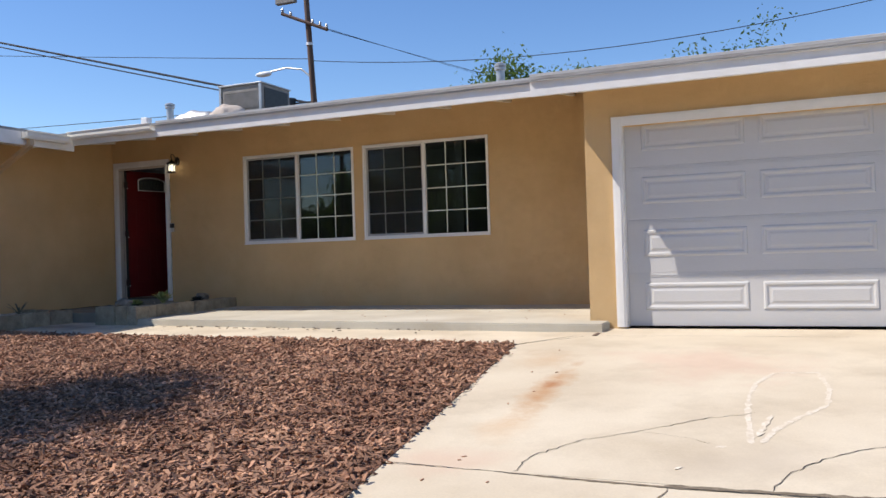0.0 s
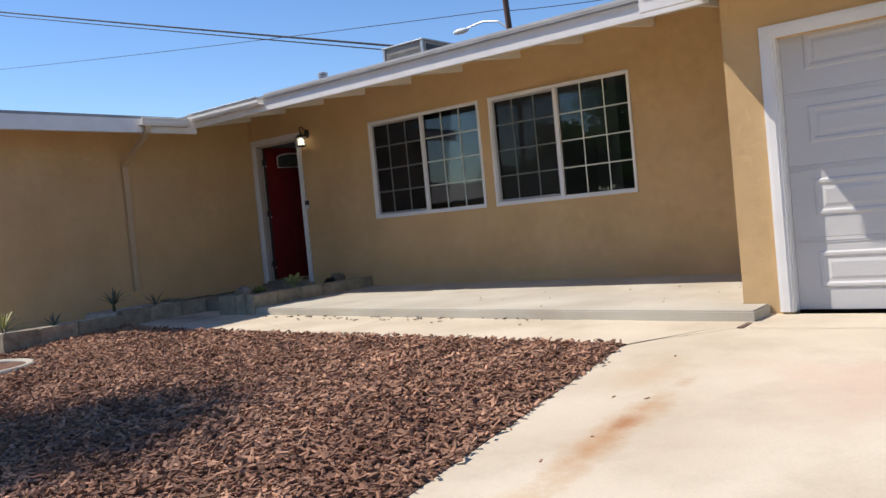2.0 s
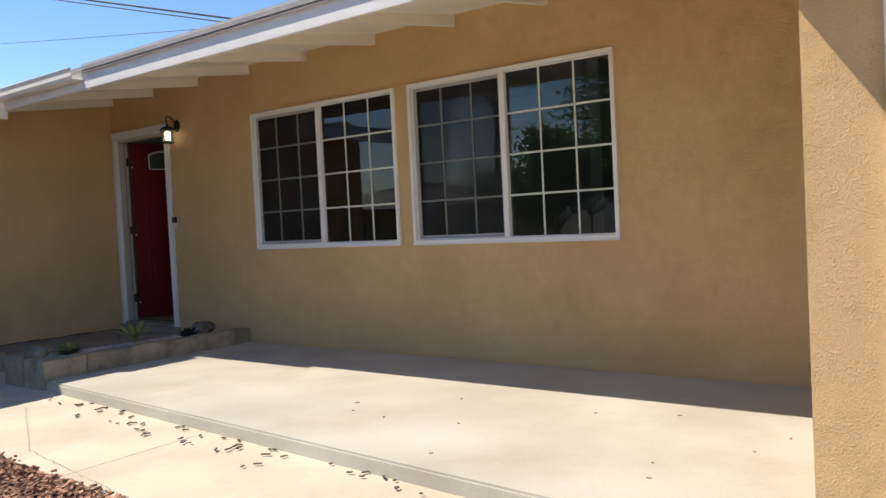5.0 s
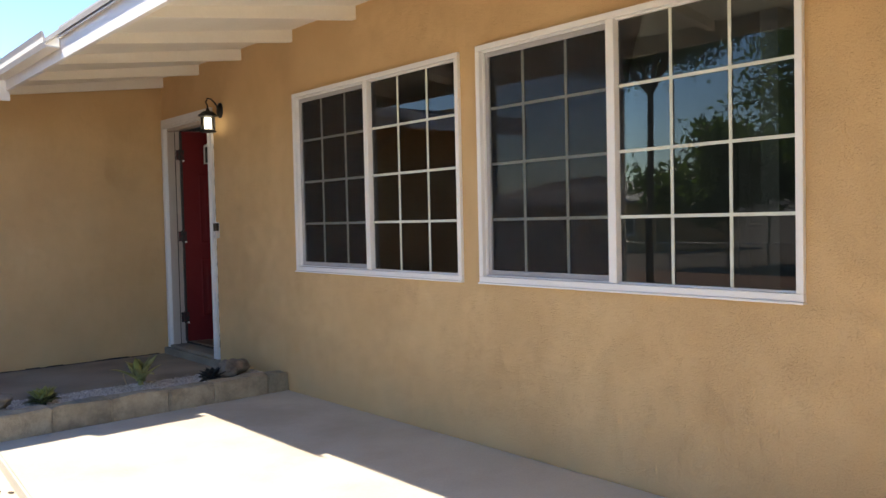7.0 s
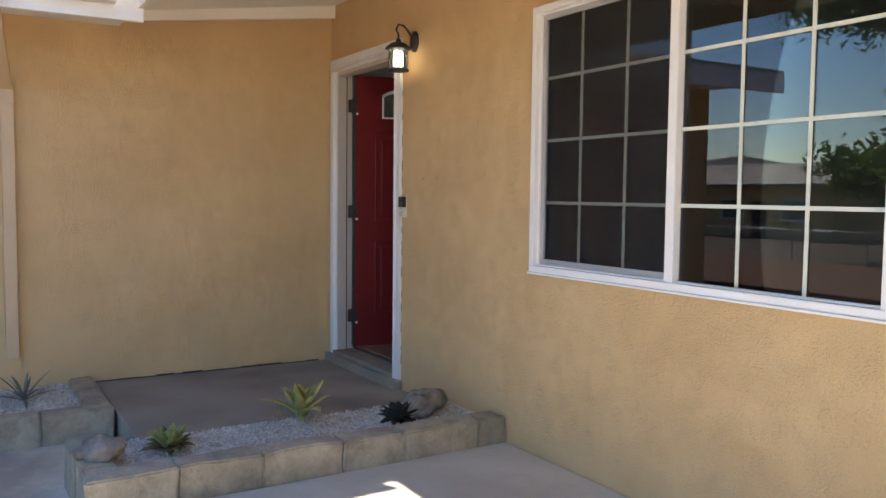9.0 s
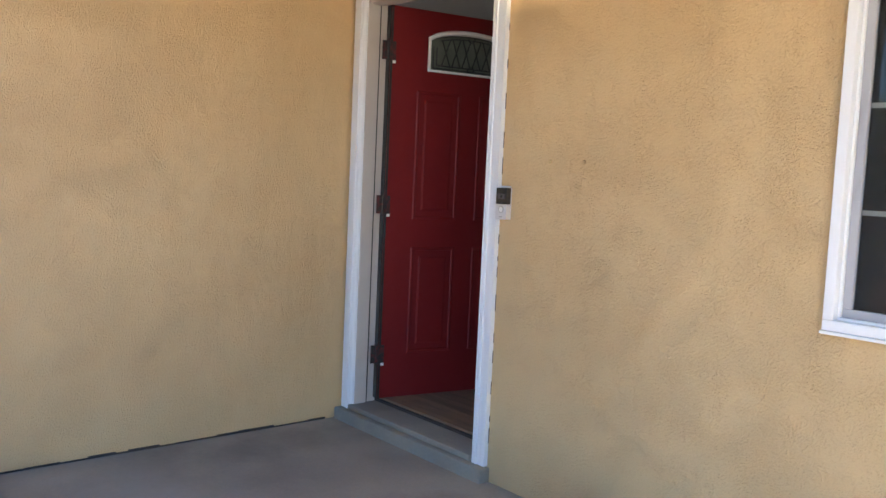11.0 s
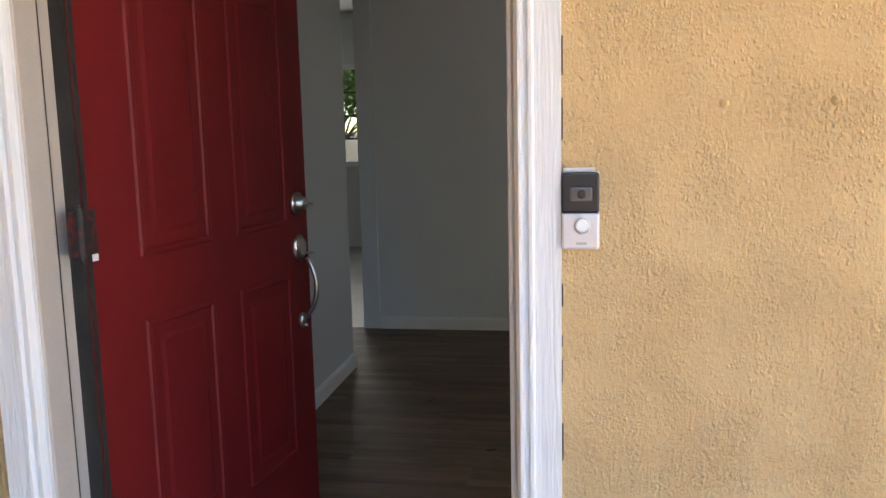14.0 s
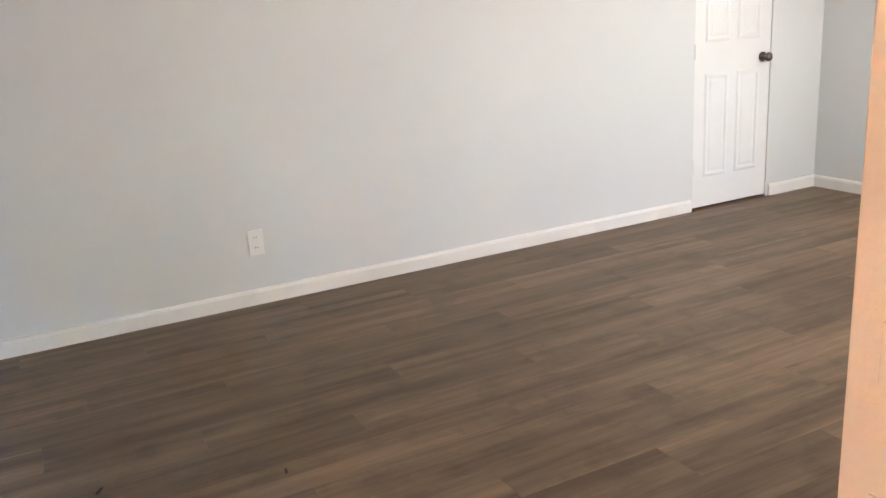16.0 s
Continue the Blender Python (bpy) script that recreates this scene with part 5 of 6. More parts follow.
def chips(name, n, box, seed, lmin, lmax, label):
    rs = np.random.RandomState(seed)
    x = rs.uniform(box[0], box[1], n)
    y = rs.uniform(box[2], box[3], n)
    front = np.where(x < 2.4, -2.87 - (x - 0.9) * 0.117, -3.05 - (x - 2.4) * 0.038)
    right = 7.68 + 0.108 * (-3.24 - y) + rs.normal(0, 0.02, n)
    ok = (y < front + rs.normal(0, 0.015, n)) & (x < right) & ~((x < 0.9) & (y > -4.3)) & (np.hypot(x - 1.7, y + 5.0) > 0.6)
    x, y = x[ok], y[ok]
    n = len(x)
    z = np.where(y > -3.3, -0.095 + 0.04 * (y + 2.4), -0.131 + 0.068 * (y + 3.3)) + rs.uniform(0.002, 0.03, n)
    L, W, T = rs.uniform(lmin, lmax, n), rs.uniform(0.006, 0.016, n), rs.uniform(0.002, 0.0045, n)
    box8 = np.array([(sx, sy, sz) for sz in (-1, 1) for sx, sy in ((-1, -0.7), (1, -0.5), (0.9, 0.6), (-0.8, 0.9))], float)
    v = box8[None] * np.stack([L / 2, W, T], 1)[:, None]
    v += rs.uniform(-0.18, 0.18, v.shape) * W[:, None, None]
    a, b, c = rs.uniform(0, math.tau, n), rs.normal(0, 0.38, n), rs.normal(0, 0.35, n)
    ca, sa, cb, sb, cc, sc = np.cos(a), np.sin(a), np.cos(b), np.sin(b), np.cos(c), np.sin(c)
    Rz = np.stack([np.stack([ca, -sa, 0 * a], 1), np.stack([sa, ca, 0 * a], 1), np.stack([0 * a, 0 * a, 1 + 0 * a], 1)], 1)
    Ry = np.stack([np.stack([cb, 0 * a, sb], 1), np.stack([0 * a, 1 + 0 * a, 0 * a], 1), np.stack([-sb, 0 * a, cb], 1)], 1)
    Rx = np.stack([np.stack([1 + 0 * a, 0 * a, 0 * a], 1), np.stack([0 * a, cc, -sc], 1), np.stack([0 * a, sc, cc], 1)], 1)
    v = np.einsum("nij,nkj->nki", Rz @ Ry @ Rx, v) + np.stack([x, y, z], 1)[:, None]
    f = np.array([(3, 2, 1, 0), (4, 5, 6, 7), (0, 1, 5, 4), (1, 2, 6, 5), (2, 3, 7, 6), (3, 0, 4, 7)])
    faces = (f[None] + 8 * np.arange(n)[:, None, None]).reshape(-1, 4)
    me = bpy.data.meshes.new(name)
    me.from_pydata(v.reshape(-1, 3).tolist(), [], faces.tolist())
    me.materials.append(MULCH)
    return tagged(new(name, me), label, "mulch", "", "stuff")


chips("bark_chips", 52000, (0.88, 8.2, -7.6, -2.8), 1, 0.02, 0.07, "red-brown shredded bark chips covering the yard")
chips("bark_chips_near", 14000, (4.5, 8.7, -9.3, -7.5), 6, 0.02, 0.06, "red-brown shredded bark chips by the driveway")
chips("bark_chips_far", 16000, (-6.0, 8.8, -12.5, -3.4), 2, 0.03, 0.08, "red-brown bark chips towards the street")
for i in range(26):
    bm = bmesh.new()
    slab(bm, -0.5, 0.5, -0.5, 0.5, 0, 1, 0.15)
    side = i % 2
    if side:
        yy = rsb.uniform(-7.0, -3.4)
        xx = edge_x(yy) + rsb.uniform(0.02, 0.7) ** 1.5
        zz = lay(xx, yy)
    else:
        xx, yy = rsb.uniform(5.0, 8.0), rsb.uniform(-2.2, -0.9)
        zz = 0.004 + 0.011 * yy
    bm.transform(Matrix.Translation((xx, yy, zz)) @ Matrix.Rotation(rsb.uniform(0, 6), 4, "Z") @ Matrix.Diagonal((rsb.uniform(0.012, 0.035), 0.01, 0.004, 1)))
    tagged(part("bark_chip", bm, MULCH), "single brown bark chip lying on the concrete", "bark chip", "stray chips on concrete")
for i in range(56):
    bm = bmesh.new()
    slab(bm, -0.5, 0.5, -0.5, 0.5, 0, 1, 0.15)
    xx = rsb.uniform(2.6, 6.6)
    yy = -2.05 - (xx - 2.53) * 0.0714 - 0.02 - 0.3 * rsb.random() ** 1.8
    bm.transform(Matrix.Translation((xx, yy, lay(xx, yy))) @ Matrix.Rotation(rsb.uniform(0, 6), 4, "Z") @ Matrix.Diagonal((rsb.uniform(0.015, 0.055), 0.014, 0.006, 1)))
    tagged(part("bark_chip", bm, BARK), "small dry chip beside the porch step", "bark chip", "chips along the step")


# ---- cracks and chalk on the drive ----
def ribbon(name, pts, width, material, label, category, wob, seed, lift=0.0025):
    """A thin wandering strip laid on the ground through a few plan points."""
    rs = random.Random(seed)
    line = []
    for (x0, y0), (x1, y1) in zip(pts, pts[1:]):
        k = max(3, int(math.hypot(x1 - x0, y1 - y0) / 0.035))
        for i in range(k):
            q = i / k
            line.append(Vector((x0 + (x1 - x0) * q + rs.uniform(-wob, wob), y0 + (y1 - y0) * q + rs.uniform(-wob, wob), 0)))
    line.append(Vector((*pts[-1], 0)))
    bm = bmesh.new()
    prev = None
    for i, p in enumerate(line):
        d = (line[min(i + 1, len(line) - 1)] - line[max(i - 1, 0)]).normalized()
        s = Vector((-d.y, d.x, 0)) * width * rs.uniform(0.35, 1.0) * (0.3 if i in (0, len(line) - 1) else 1)
        a, b = p + s, p - s
        cur = [bm.verts.new((q.x, q.y, lay(q.x, q.y) + lift)) for q in (a, b)]
        if prev:
            bm.faces.new((prev[0], prev[1], cur[1], cur[0]))
        prev = cur
    bmesh.ops.recalc_face_normals(bm, faces=bm.faces[:])
    if sum(f.normal.z for f in bm.faces) < 0:
        bmesh.ops.reverse_faces(bm, faces=bm.faces[:])
    return tagged(part(name, bm, material), label, category, "", "structure")


JOINTDIRT = mat("joint_dirt", (0.14, 0.11, 0.075), (0.26, 0.21, 0.15), scale=30, rough=1.0, bump=0.8, bscale=120, fine=0.3)
ribbon("crack", [(8.7, -6.49), (8.7, -6.25), (8.81, -6.06), (8.9, -5.91), (9.02, -5.82), (9.14, -5.71), (9.28, -5.58), (9.44, -5.41), (9.7, -5.25)], 0.0032, DARK, "dark jagged crack across the driveway", "crack", 0.011, 1)
ribbon("crack", [(9.14, -5.71), (9.37, -5.78), (9.56, -5.88)], 0.0014, DARK, "fine branching crack in the driveway", "crack", 0.008, 2)
ribbon("crack", [(8.03, -6.47), (8.28, -6.48), (8.71, -6.5), (9.07, -6.52), (9.4, -6.53)], 0.004, DARK, "dark joint across the driveway", "crack", 0.006, 3)
ribbon("crack", [(9.81, -6.5), (9.84, -6.33), (9.92, -6.16), (10.01, -6.01), (10.16, -5.85), (10.28, -5.76), (10.6, -5.6)], 0.0036, DARK, "dark jagged crack near the drive centre", "crack", 0.012, 4)
ribbon("crack", [(9.4, -6.53), (9.385, -6.65), (9.36, -6.83), (9.3, -7.07), (9.1, -7.37)], 0.006, JOINTDIRT, "dirt-filled crack in the near drive slab", "crack", 0.009, 7)
ribbon("crack", [(8.8, -6.51), (9.1, -6.52), (9.4, -6.53)], 0.012, JOINTDIRT, "joint filled with brown dirt", "crack", 0.004, 8, 0.003)
ribbon("crack", [(9.38, -6.52), (9.82, -6.5), (10.3, -6.48), (11.2, -6.47), (12.8, -6.46)], 0.03, JOINTDIRT, "wide driveway joint filled with brown dirt", "crack", 0.004, 9, 0.0035)
ribbon("crack", [(9.38, -6.536), (9.82, -6.52), (10.3, -6.5), (11.2, -6.49)], 0.006, DARK, "dark open edge of the wide joint", "crack", 0.004, 10, 0.0045)
ribbon("crack", [(8.25, -2.68), (7.98, -2.95), (7.69, -3.23)], 0.004, DARK, "dark joint between walkway and drive", "crack", 0.006, 5)
ribbon("crack", [(8.3, -2.69), (8.45, -2.69), (9.2, -2.66), (10.4, -2.66)], 0.003, DARK, "fine joint before the garage door", "crack", 0.006, 6)
ribbon("crack", [(2.75, -2.4), (4.0, -2.95), (5.45, -3.13)], 0.0014, DARK, "fine crack wandering along the walkway", "crack", 0.008, 12)
CHALK = mat("white_chalk", (0.57, 0.485, 0.365), (0.69, 0.635, 0.54), scale=24, rough=0.95, fine=0.2)
for k, pts in enumerate(([(9.7, -5.84), (9.66, -5.2), (9.65, -4.84), (9.68, -4.5), (9.78, -4.18), (10.05, -4.14), (10.1, -4.61), (10.07, -5.0), (9.93, -5.28), (9.81, -5.55), (9.75, -5.8)],
                         [(9.785, -5.28), (9.76, -5.45), (9.725, -5.7)], [(9.54, -5.92), (9.59, -5.89)], [(9.39, -6.29), (9.42, -6.25)])):
    ribbon("chalk_line", pts, 0.022, CHALK, "faded white chalk stroke on the driveway", "chalk drawing", 0.004, 20 + k, 0.0012 + 0.0025 * (k % 2))
bm = bmesh.new()
slab(bm, 8.23, 8.27, -2.7, -2.464, -0.13, -0.0985)
structure("expansion_strip", bm, POLEWOOD, "brown wooden expansion strip by the step", "strip")


# ---- things on the roof ----
cooler = thing("rooftop_cooler", (-2.2, 7.0, 3.9), "grey-brown evaporative cooler on the roof", "cooler")
CX0, CX1, CY0, CY1, CZ0, CZ1 = -2.83, -1.62, 6.45, 7.65, 3.75, 4.92
bm = bmesh.new()
slab(bm, CX0, CX1, CY0, CY1, CZ0, CZ1, 0.02)
part("cabinet", bm, COOLER, cooler)
for i in range(2):
    bm = bmesh.new()
    slab(bm, CX0 + 0.09, CX1 - 0.09, CY0 - 0.02, CY0, CZ0 + 0.1 + i * 0.5, CZ0 + 0.56 + i * 0.5, 0.008)
    for k in range(8):
        z = CZ0 + 0.14 + i * 0.5 + k * 0.05
        slab(bm, CX0 + 0.14, CX1 - 0.14, CY0 - 0.029, CY0 - 0.018, z, z + 0.02)
    part("louvre_panel", bm, COOLER, cooler)
bm = bmesh.new()
slab(bm, CX1, CX1 + 0.016, CY0 + 0.1, CY1 - 0.1, CZ0 + 0.1, CZ1 - 0.08, 0.004)
part("side_panel", bm, BLACK, cooler, "dark side pad")
for x in (CX0 + 0.03, CX1 - 0.03):
    bm = bmesh.new()
    slab(bm, x - 0.03, x + 0.03, CY0 - 0.04, CY0, CZ0, CZ1 + 0.01, 0.004)
    part("corner_post", bm, SHEETMETAL, cooler)
bm = bmesh.new()
slab(bm, CX0 - 0.03, CX1 + 0.03, CY0 - 0.05, CY1 + 0.03, CZ1, CZ1 + 0.035, 0.01)
part("lid", bm, SHEETMETAL, cooler, "pale metal lid")
TARP = mat("pale_tarp", (0.4, 0.34, 0.29), (0.54, 0.47, 0.41), scale=4, rough=0.9, bump=0.5, bscale=20, fine=0.1)
for nm, c, sz, mt, lb in (("wrapped_duct", (-2.15, 5.85, 3.98), (0.52, 0.4, 0.38), TARP, "pale wrapped duct elbow on the roof"), ("insulated_duct", (-3.4, 6.2, 4.04), (0.75, 0.4, 0.32), SHEETMETAL, "silver insulated duct on the roof")):
    bm = bmesh.new()
    bmesh.ops.create_icosphere(bm, subdivisions=4, radius=1)
    for v in bm.verts:
        v.co = Vector((v.co.x * sz[0], v.co.y * sz[1], v.co.z * sz[2])) * (1 + 0.22 * noise.noise(v.co * 2.2 + Vector(c)) + 0.07 * noise.noise(v.co * 7 + Vector(c)))
    bm.transform(Matrix.Translation(c))
    tagged(part(nm, bm, mt, None, "", True), lb, "duct")


def flue(x, y, z0, z1, r, label):
    t = thing("roof_vent", (x, y, z0), label, "vent pipe", "vent pipes on the roof")
    bm = bmesh.new()
    rod(bm, (x, y, z0), (x, y, z1), r, r, 16)
    part("pipe", bm, SHEETMETAL, t)
    bm = bmesh.new()
    lathe(bm, [(r * 0.9, z1), (r * 1.35, z1 + 0.01), (r * 1.35, z1 + 0.04), (r * 1.1, z1 + 0.05), (r * 1.4, z1 + 0.06), (r * 1.4, z1 + 0.09), (r * 0.4, z1 + 0.12)], 16, (x, y))
    part("cap", bm, SHEETMETAL, t)


flue(-1.58, 3.2, 3.2, 3.8, 0.07, "grey metal flue pipe with cap")
flue(6.27, 0.8, 2.82, 3.2, 0.06, "grey metal flue with rings on the roof")
bm = bmesh.new()
slab(bm, -2.3, -2.14, 3.15, 3.3, 3.2, 3.68, 0.02)
tagged(part("roof_box", bm, WHITE), "small white vent box on the roof", "vent")

# ---- pole, street lamp, wires ----
pole = thing("utility_pole", (-14.1, 30, -0.2), "tall brown wooden utility pole with crossarms", "utility pole")
bm = bmesh.new()
rod(bm, (-13.98, 30, -0.3), (-14.88, 30, 16.6), 0.2, 0.15, 14)
part("mast", bm, POLEWOOD, pole)
bm = bmesh.new()
rod(bm, (-14.68, 30, 12.7), (-14.68, 30, 12.85), 0.19, 0.19, 14)
part("band", bm, VINYL, pole, "white band")
for z, x0, x1, dz in ((14.05, -16.3, -13.35, 0.6),):
    bm = bmesh.new()
    d = Vector((x1 - x0, 0, -1.3))
    rod(bm, (x0, 29.75, z + 0.6), (x1, 29.75, z - 0.7), 0.09, 0.09, 8)
    arm_ob = part("crossarm", bm, POLEWOOD, pole)
    for q in (0.02, 0.2, 0.68, 0.84, 0.98):
        p = Vector((x0, 29.75, z + 0.6)) + d * q
        bm = bmesh.new()
        lathe(bm, [(0.05, p.z + 0.08), (0.1, p.z + 0.12), (0.05, p.z + 0.18), (0.09, p.z + 0.22), (0.03, p.z + 0.32)], 10, (p.x, p.y))
        part("insulator", bm, SHEETMETAL, arm_ob)
bm = bmesh.new()
slab(bm, -16.7, -15.4, 29.7, 30.0, 15.2, 15.8, 0.05)
part("transformer_box", bm, COOLER, pole, "grey pole-top box")
bm = bmesh.new()
rod(bm, (-15.9, 29.8, 9.2), (-15.9, 29.8, 9.8), 0.28, 0.28, 12)
rod(bm, (-15.9, 29.8, 9.5), (-14.55, 29.9, 9.5), 0.05, 0.05, 6)
part("splice_can", bm, BLACK, pole)
lamp = thing("street_lamp", (-14.6, 30, 11.0), "grey cobra-head street lamp on the pole", "street lamp")
bm = bmesh.new()
pts = [Vector((-14.6, 29.9, 10.9)), Vector((-15.2, 29.9, 11.4)), Vector((-16.2, 29.9, 11.6)), Vector((-17.3, 29.9, 11.48))]
for a, b in zip(pts, pts[1:]):
    rod(bm, a, b, 0.05, 0.05, 8)
part("bracket", bm, SHEETMETAL, lamp)
bm = bmesh.new()
bmesh.ops.create_icosphere(bm, subdivisions=2, radius=1, matrix=Matrix.Translation((-17.75, 29.9, 11.4)) @ Matrix.Diagonal((0.55, 0.22, 0.16, 1)))
part("lamp_head", bm, VINYL, lamp, "", True)


def wire(a, b, sag, r, label):
    a, b = Vector(a), Vector(b)
    bm = bmesh.new()
    pts = [a.lerp(b, i / 24) - Vector((0, 0, sag * 4 * (i / 24) * (1 - i / 24))) for i in range(25)]
    tube(bm, pts, r, 6)
    tagged(part("overhead_wire", bm, CABLE), label, "cable", "overhead wires")


wire((-200, 30, 60.8), (-14.55, 30, 9.4), 0.4, 0.065, "thick black overhead cable to the pole")
wire((-200, 30, 60.3), (-14.55, 30, 9.13), 0.4, 0.04, "black overhead cable below the thick one")
wire((-90, 30, 22.2), (-14.7, 30, 11.95), 0.2, 0.02, "thin dark overhead wire")
wire((-70, 30, 11.1), (-14.55, 30, 9.4), 0.1, 0.022, "thin dark wire low behind the wing")
wire((-14.7, 30, 11.85), (26, 30, 13.2), 2.0, 0.02, "thin dark overhead wire to the far side")
wire((-14.5, 30, 9.45), (10, 34, 8.9), 0.3, 0.035, "black overhead cable behind the roof")
for x in (-16.2, -14.2, -13.45):
    wire((x, 30, 14.65 - (x + 16.3) * 0.44), (x + 26, 78, 10.0), 0.6, 0.012, "thin power line running from the crossarm")

# ---- trees ----
def tree(name, x, y, z, h, r, n, seed, label, leaf=0.09, lean=(0, 0), hollow=0.45, crown_lo=0.35):
    rs = random.Random(seed)
    t = thing(name, (x, y, z), label, "tree")
    bm = bmesh.new()
    tips = []
    base = Vector((x, y, z - 0.1))
    fork = base + Vector((lean[0] * 0.4, lean[1] * 0.4, h * crown_lo))
    tr = 0.006 * h + 0.016
    rod(bm, base, base.lerp(fork, 0.5) + Vector((rs.uniform(-0.1, 0.1), rs.uniform(-0.1, 0.1), 0)), tr * 1.3, tr, 9)
    rod(bm, base.lerp(fork, 0.5), fork, tr, tr * 0.85, 9)
    top = base + Vector((lean[0], lean[1], h))
    for i in range(9):
        az = i * 2.4 + rs.uniform(-0.4, 0.4)
        q = rs.uniform(0.3, 1.0)
        end = fork.lerp(top, rs.uniform(0.25, 0.95)) + Vector((math.cos(az), math.sin(az), 0)) * r * q
        mid = fork.lerp(end, 0.5) + Vector((rs.uniform(-0.2, 0.2), rs.uniform(-0.2, 0.2), 0.25)) * r * 0.3
        rod(bm, fork, mid, tr * 0.6, tr * 0.35, 7)
        rod(bm, mid, end, tr * 0.35, tr * 0.1, 6)
        for k in range(4):
            p = mid.lerp(end, rs.uniform(0.2, 1.0))
            e2 = p + Vector((rs.uniform(-1, 1), rs.uniform(-1, 1), rs.uniform(-0.3, 0.8))) * r * 0.35
            rod(bm, p, e2, tr * 0.15, tr * 0.05, 5)
            tips.append(e2)
        tips.append(end)
    part("trunk", bm, BARK, t)
    rn = np.random.RandomState(seed)
    tp = np.array([tuple(p) for p in tips])
    c = tp[rn.randint(0, len(tp), n)] + rn.normal(0, 1, (n, 3)) * np.array([r, r, r * 0.75]) * 0.16
    u = rn.normal(0, 1, (n, 3))
    u /= np.linalg.norm(u, axis=1)[:, None]
    w = np.cross(u, rn.normal(0, 1, (n, 3)))
    w /= np.linalg.norm(w, axis=1)[:, None]
    s = leaf * rn.uniform(0.6, 1.3, (n, 1))
    nn = np.cross(u, w)
    v = np.stack([c - u * s, c + w * s * 0.45 + nn * s * 0.15, c + u * s, c - w * s * 0.45 + nn * s * 0.15], 1).reshape(-1, 3)
    me = bpy.data.meshes.new("crown")
    me.from_pydata(v.tolist(), [], np.arange(4 * n).reshape(-1, 4).tolist())
    me.materials.append(LEAF)
    cr = new("crown", me)
    cr.parent = t
    cr.matrix_parent_inverse = t.matrix_basis.inverted()
    return t


tree("yard_tree", -1.5, -9.8, lay(-1.5, -9.8), 7.8, 2.0, 42000, 3, "tall airy green yard tree over the mulch", 0.056, (0.5, 0.5), crown_lo=0.53)
tree("yard_tree", 0.6, -14.8, lay(0.6, -14.8), 8, 3.4, 30000, 8, "broad green tree by the street", 0.075, crown_lo=0.25)
tree("street_tree", 4.5, -33, -0.9, 9, 4.5, 8000, 12, "dense green tree across the street", 0.2)
tree("street_tree", -9.5, -29, -0.9, 5.5, 3.4, 8000, 14, "rounded green tree across the street", 0.2)
tree("street_tree", -2.5, -36, -0.9, 6.5, 4.0, 9000, 15, "large green tree across the street", 0.22)
tree("street_tree", 12, -30, -0.9, 8, 4.0, 7000, 21, "green tree beyond the road", 0.2)
tree("street_tree", -9.3, -25.5, -0.9, 5.5, 2.8, 7000, 41, "tall green tree beyond the fence", 0.2, crown_lo=0.25)
tree("street_tree", -3.5, -25, -0.9, 4.6, 2.4, 6000, 43, "leafy green tree beside the fence", 0.18, crown_lo=0.25)
tree("back_tree", -15, -2.6, lay(-9, -2.6), 10.2, 1.8, 7000, 37, "green tree beyond the wing roof", 0.1, crown_lo=0.68)
tree("back_tree", -0.3, 25, -0.2, 10.2, 3.0, 10000, 31, "olive-green tree behind the house", 0.11)
tree("back_tree", 7.5, 25, -0.2, 9.6, 2.6, 2600, 33, "thin leafy branches behind the roof", 0.09)
tree("back_tree", -4.2, 17, -0.2, 4.2, 2.4, 5000, 35, "bright green garden tree outside the kitchen", 0.12)

# ---- across the street ----
fence = thing("chain_link_fence", (-12, -21, -0.85), "grey chain-link fence across the street", "fence")
for i in range(22):
    bm = bmesh.new()
    rod(bm, (-40 + i * 2.6, -21, -0.9), (-40 + i * 2.6, -21, 0.32), 0.03, 0.03, 8)
    part("post", bm, SHEETMETAL, fence)
bm = bmesh.new()
rod(bm, (-40, -21, 0.3), (14.6, -21, 0.3), 0.022, 0.022, 8)
part("top_rail", bm, SHEETMETAL, fence)
verts, faces = [], []
for i in range(int(54.6 / 0.12)):
    x = -40 + i * 0.12
    for s in (1, -1):
        x1 = x + s * 1.1
        k = len(verts)
        verts += [(x - 0.005, -21, -0.82), (x + 0.005, -21, -0.82), (x1 + 0.005, -21, 0.28), (x1 - 0.005, -21, 0.28)]
        faces.append((k, k + 1, k + 2, k + 3))
me = bpy.data.meshes.new("mesh_wires")
me.from_pydata(verts, [], faces)
me.materials.append(SHEETMETAL)
fw = new("mesh_wires", me)
fw.parent = fence
fw.matrix_parent_inverse = fence.matrix_basis.inverted()
fw["kind"] = "stuff"


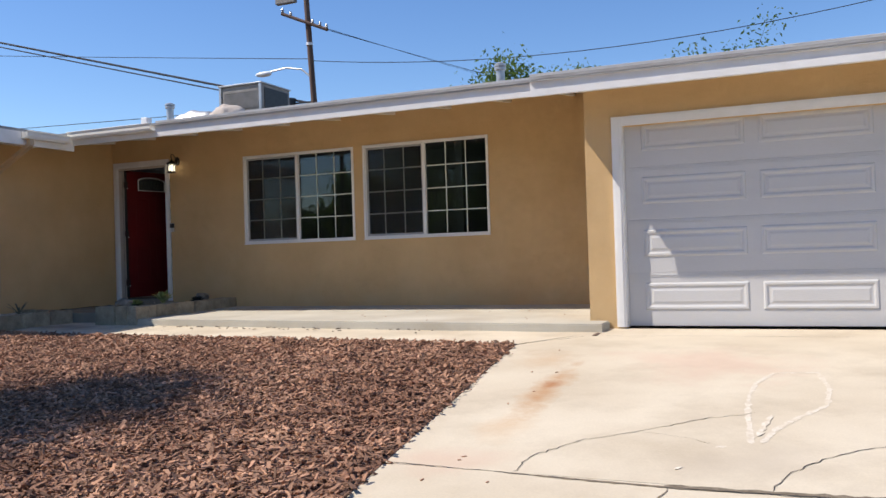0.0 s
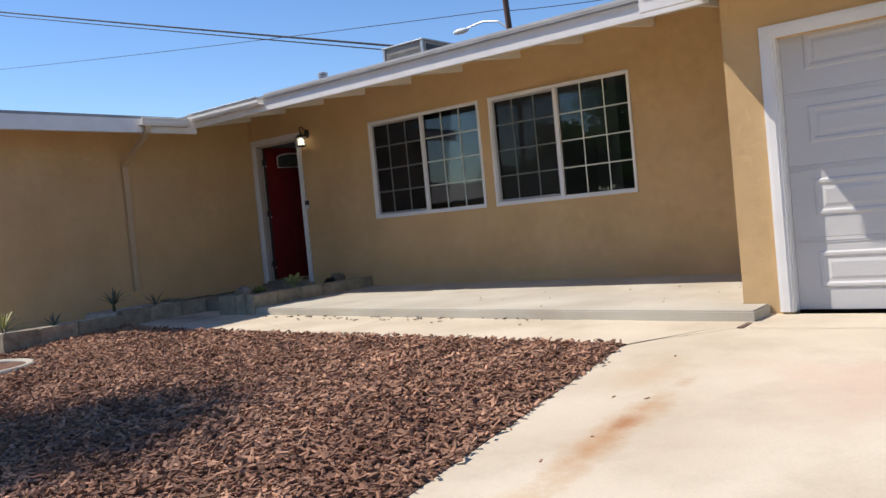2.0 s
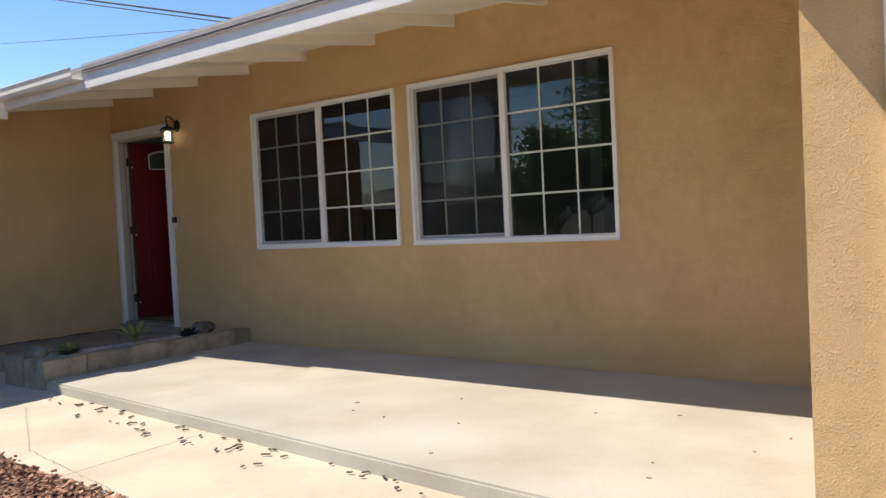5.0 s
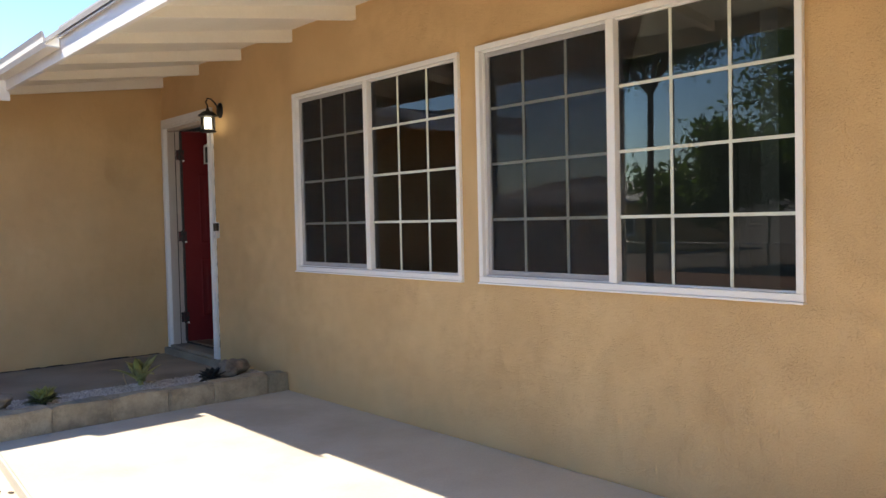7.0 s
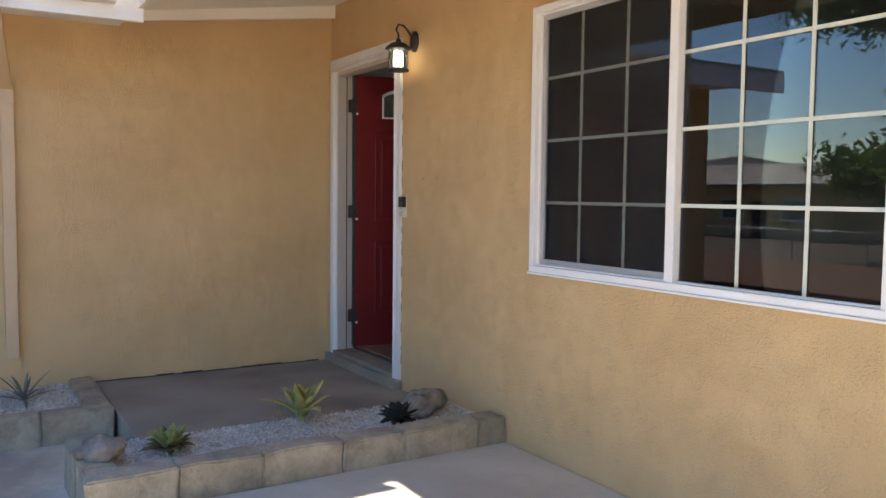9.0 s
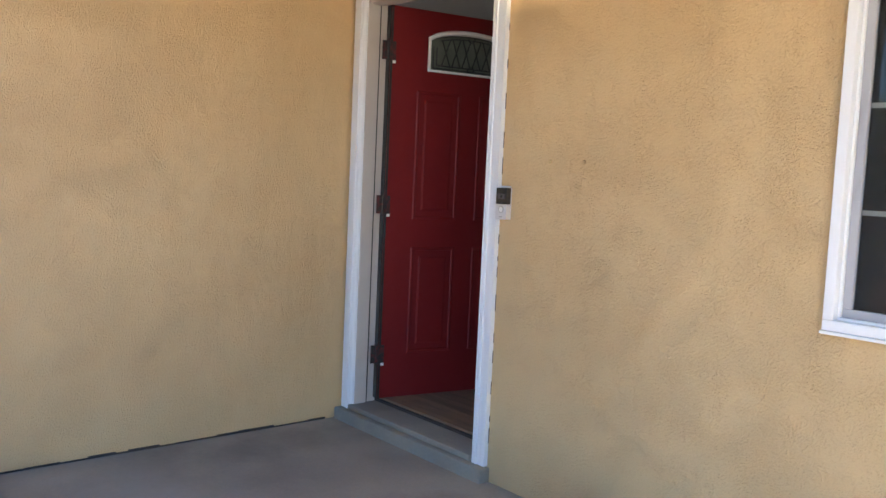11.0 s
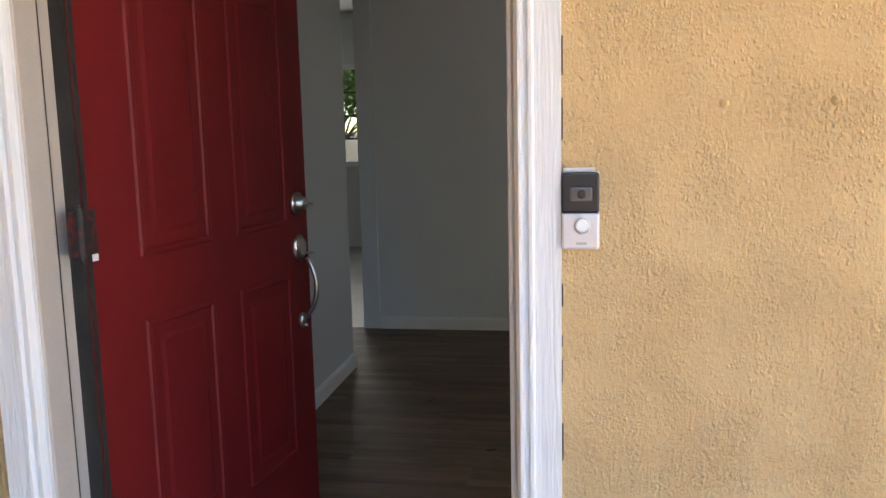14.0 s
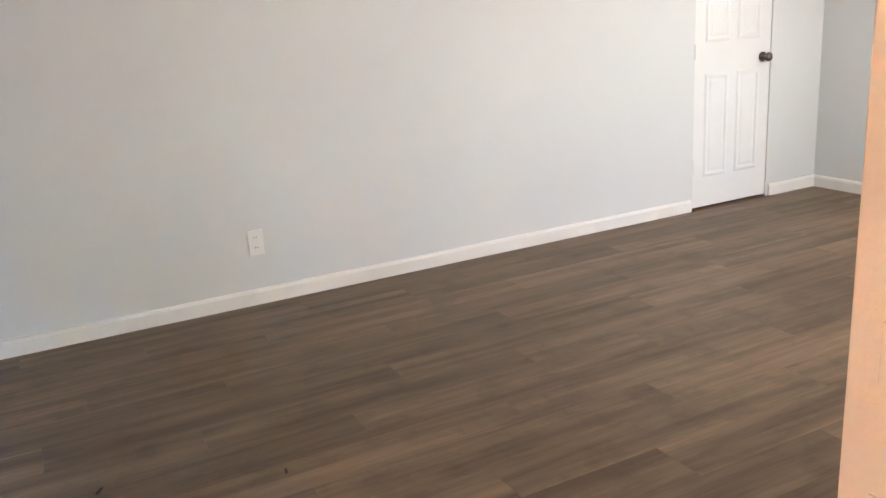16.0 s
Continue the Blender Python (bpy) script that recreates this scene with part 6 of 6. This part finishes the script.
def far_house(x, y, w, d, label, wall):
    t = thing("neighbour_house", (x, y, -0.9), label, "house")
    bm = bmesh.new()
    slab(bm, x - w / 2, x + w / 2, y - d / 2, y + d / 2, -1.0, 2.0)
    part("wall", bm, wall, t)
    bm = bmesh.new()
    m = Matrix(((0, 0, 1, 0), (1, 0, 0, y), (0, 1, 0, 2.0), (0, 0, 0, 1)))
    profile(bm, [(-d / 2 - 0.6, -0.05), (d / 2 + 0.6, -0.05), (d / 2 + 0.6, 0.1), (0, 1.4), (-d / 2 - 0.6, 0.1)], (x - w / 2 - 0.5, x + w / 2 + 0.5), m)
    part("roof", bm, COOLER, t)
    for k in (-0.3, 0.05, 0.34):
        wx = x + w * k
        bm = bmesh.new()
        for a, b, c, e in ((-0.8, 0.8, 1.2, 1.3), (-0.8, 0.8, 0.1, 0.2), (-0.8, -0.7, 0.2, 1.2), (0.7, 0.8, 0.2, 1.2)):
            slab(bm, wx + a, wx + b, y + d / 2, y + d / 2 + 0.06, c, e)
        wf = part("window", bm, WHITE, t)
        bm = bmesh.new()
        slab(bm, wx - 0.7, wx + 0.7, y + d / 2 + 0.005, y + d / 2 + 0.02, 0.2, 1.2)
        part("pane", bm, SMOKE, wf)
    bm = bmesh.new()
    slab(bm, x + w * 0.18 - 0.45, x + w * 0.18 + 0.45, y + d / 2, y + d / 2 + 0.05, -0.9, 1.15, 0.02)
    part("door", bm, POLEWOOD, t)


far_house(-27, -40, 14, 8, "low tan house with grey roof across the street", STUCCO)
far_house(-6, -45, 13, 8, "low tan house beyond the trees", STUCCO)
far_house(14, -44, 12, 8, "low tan house across the road", STUCCO)
HILL = mat("hazy_hill", (0.1, 0.1, 0.1), (0.15, 0.145, 0.14), scale=0.01, rough=1.0, bscale=0.1)
bm = bmesh.new()
prev = None
for i in range(81):
    a = radians(150 + 240 * i / 80)
    h = 22 + 26 * abs(noise.noise(Vector((i * 0.13, 3, 0)))) + 14 * noise.noise(Vector((i * 0.5, 7, 0)))
    ring = [bm.verts.new((r * math.cos(a), r * math.sin(a), z)) for r, z in ((520, -3), (600, h * 0.55), (680, h), (760, -3))]
    if prev:
        for j in range(3):
            bm.faces.new((prev[j], prev[j + 1], ring[j + 1], ring[j]))
    prev = ring
bmesh.ops.recalc_face_normals(bm, faces=bm.faces[:])
structure("backdrop_hills", bm, HILL, "low hazy desert hills on the horizon", "hills")
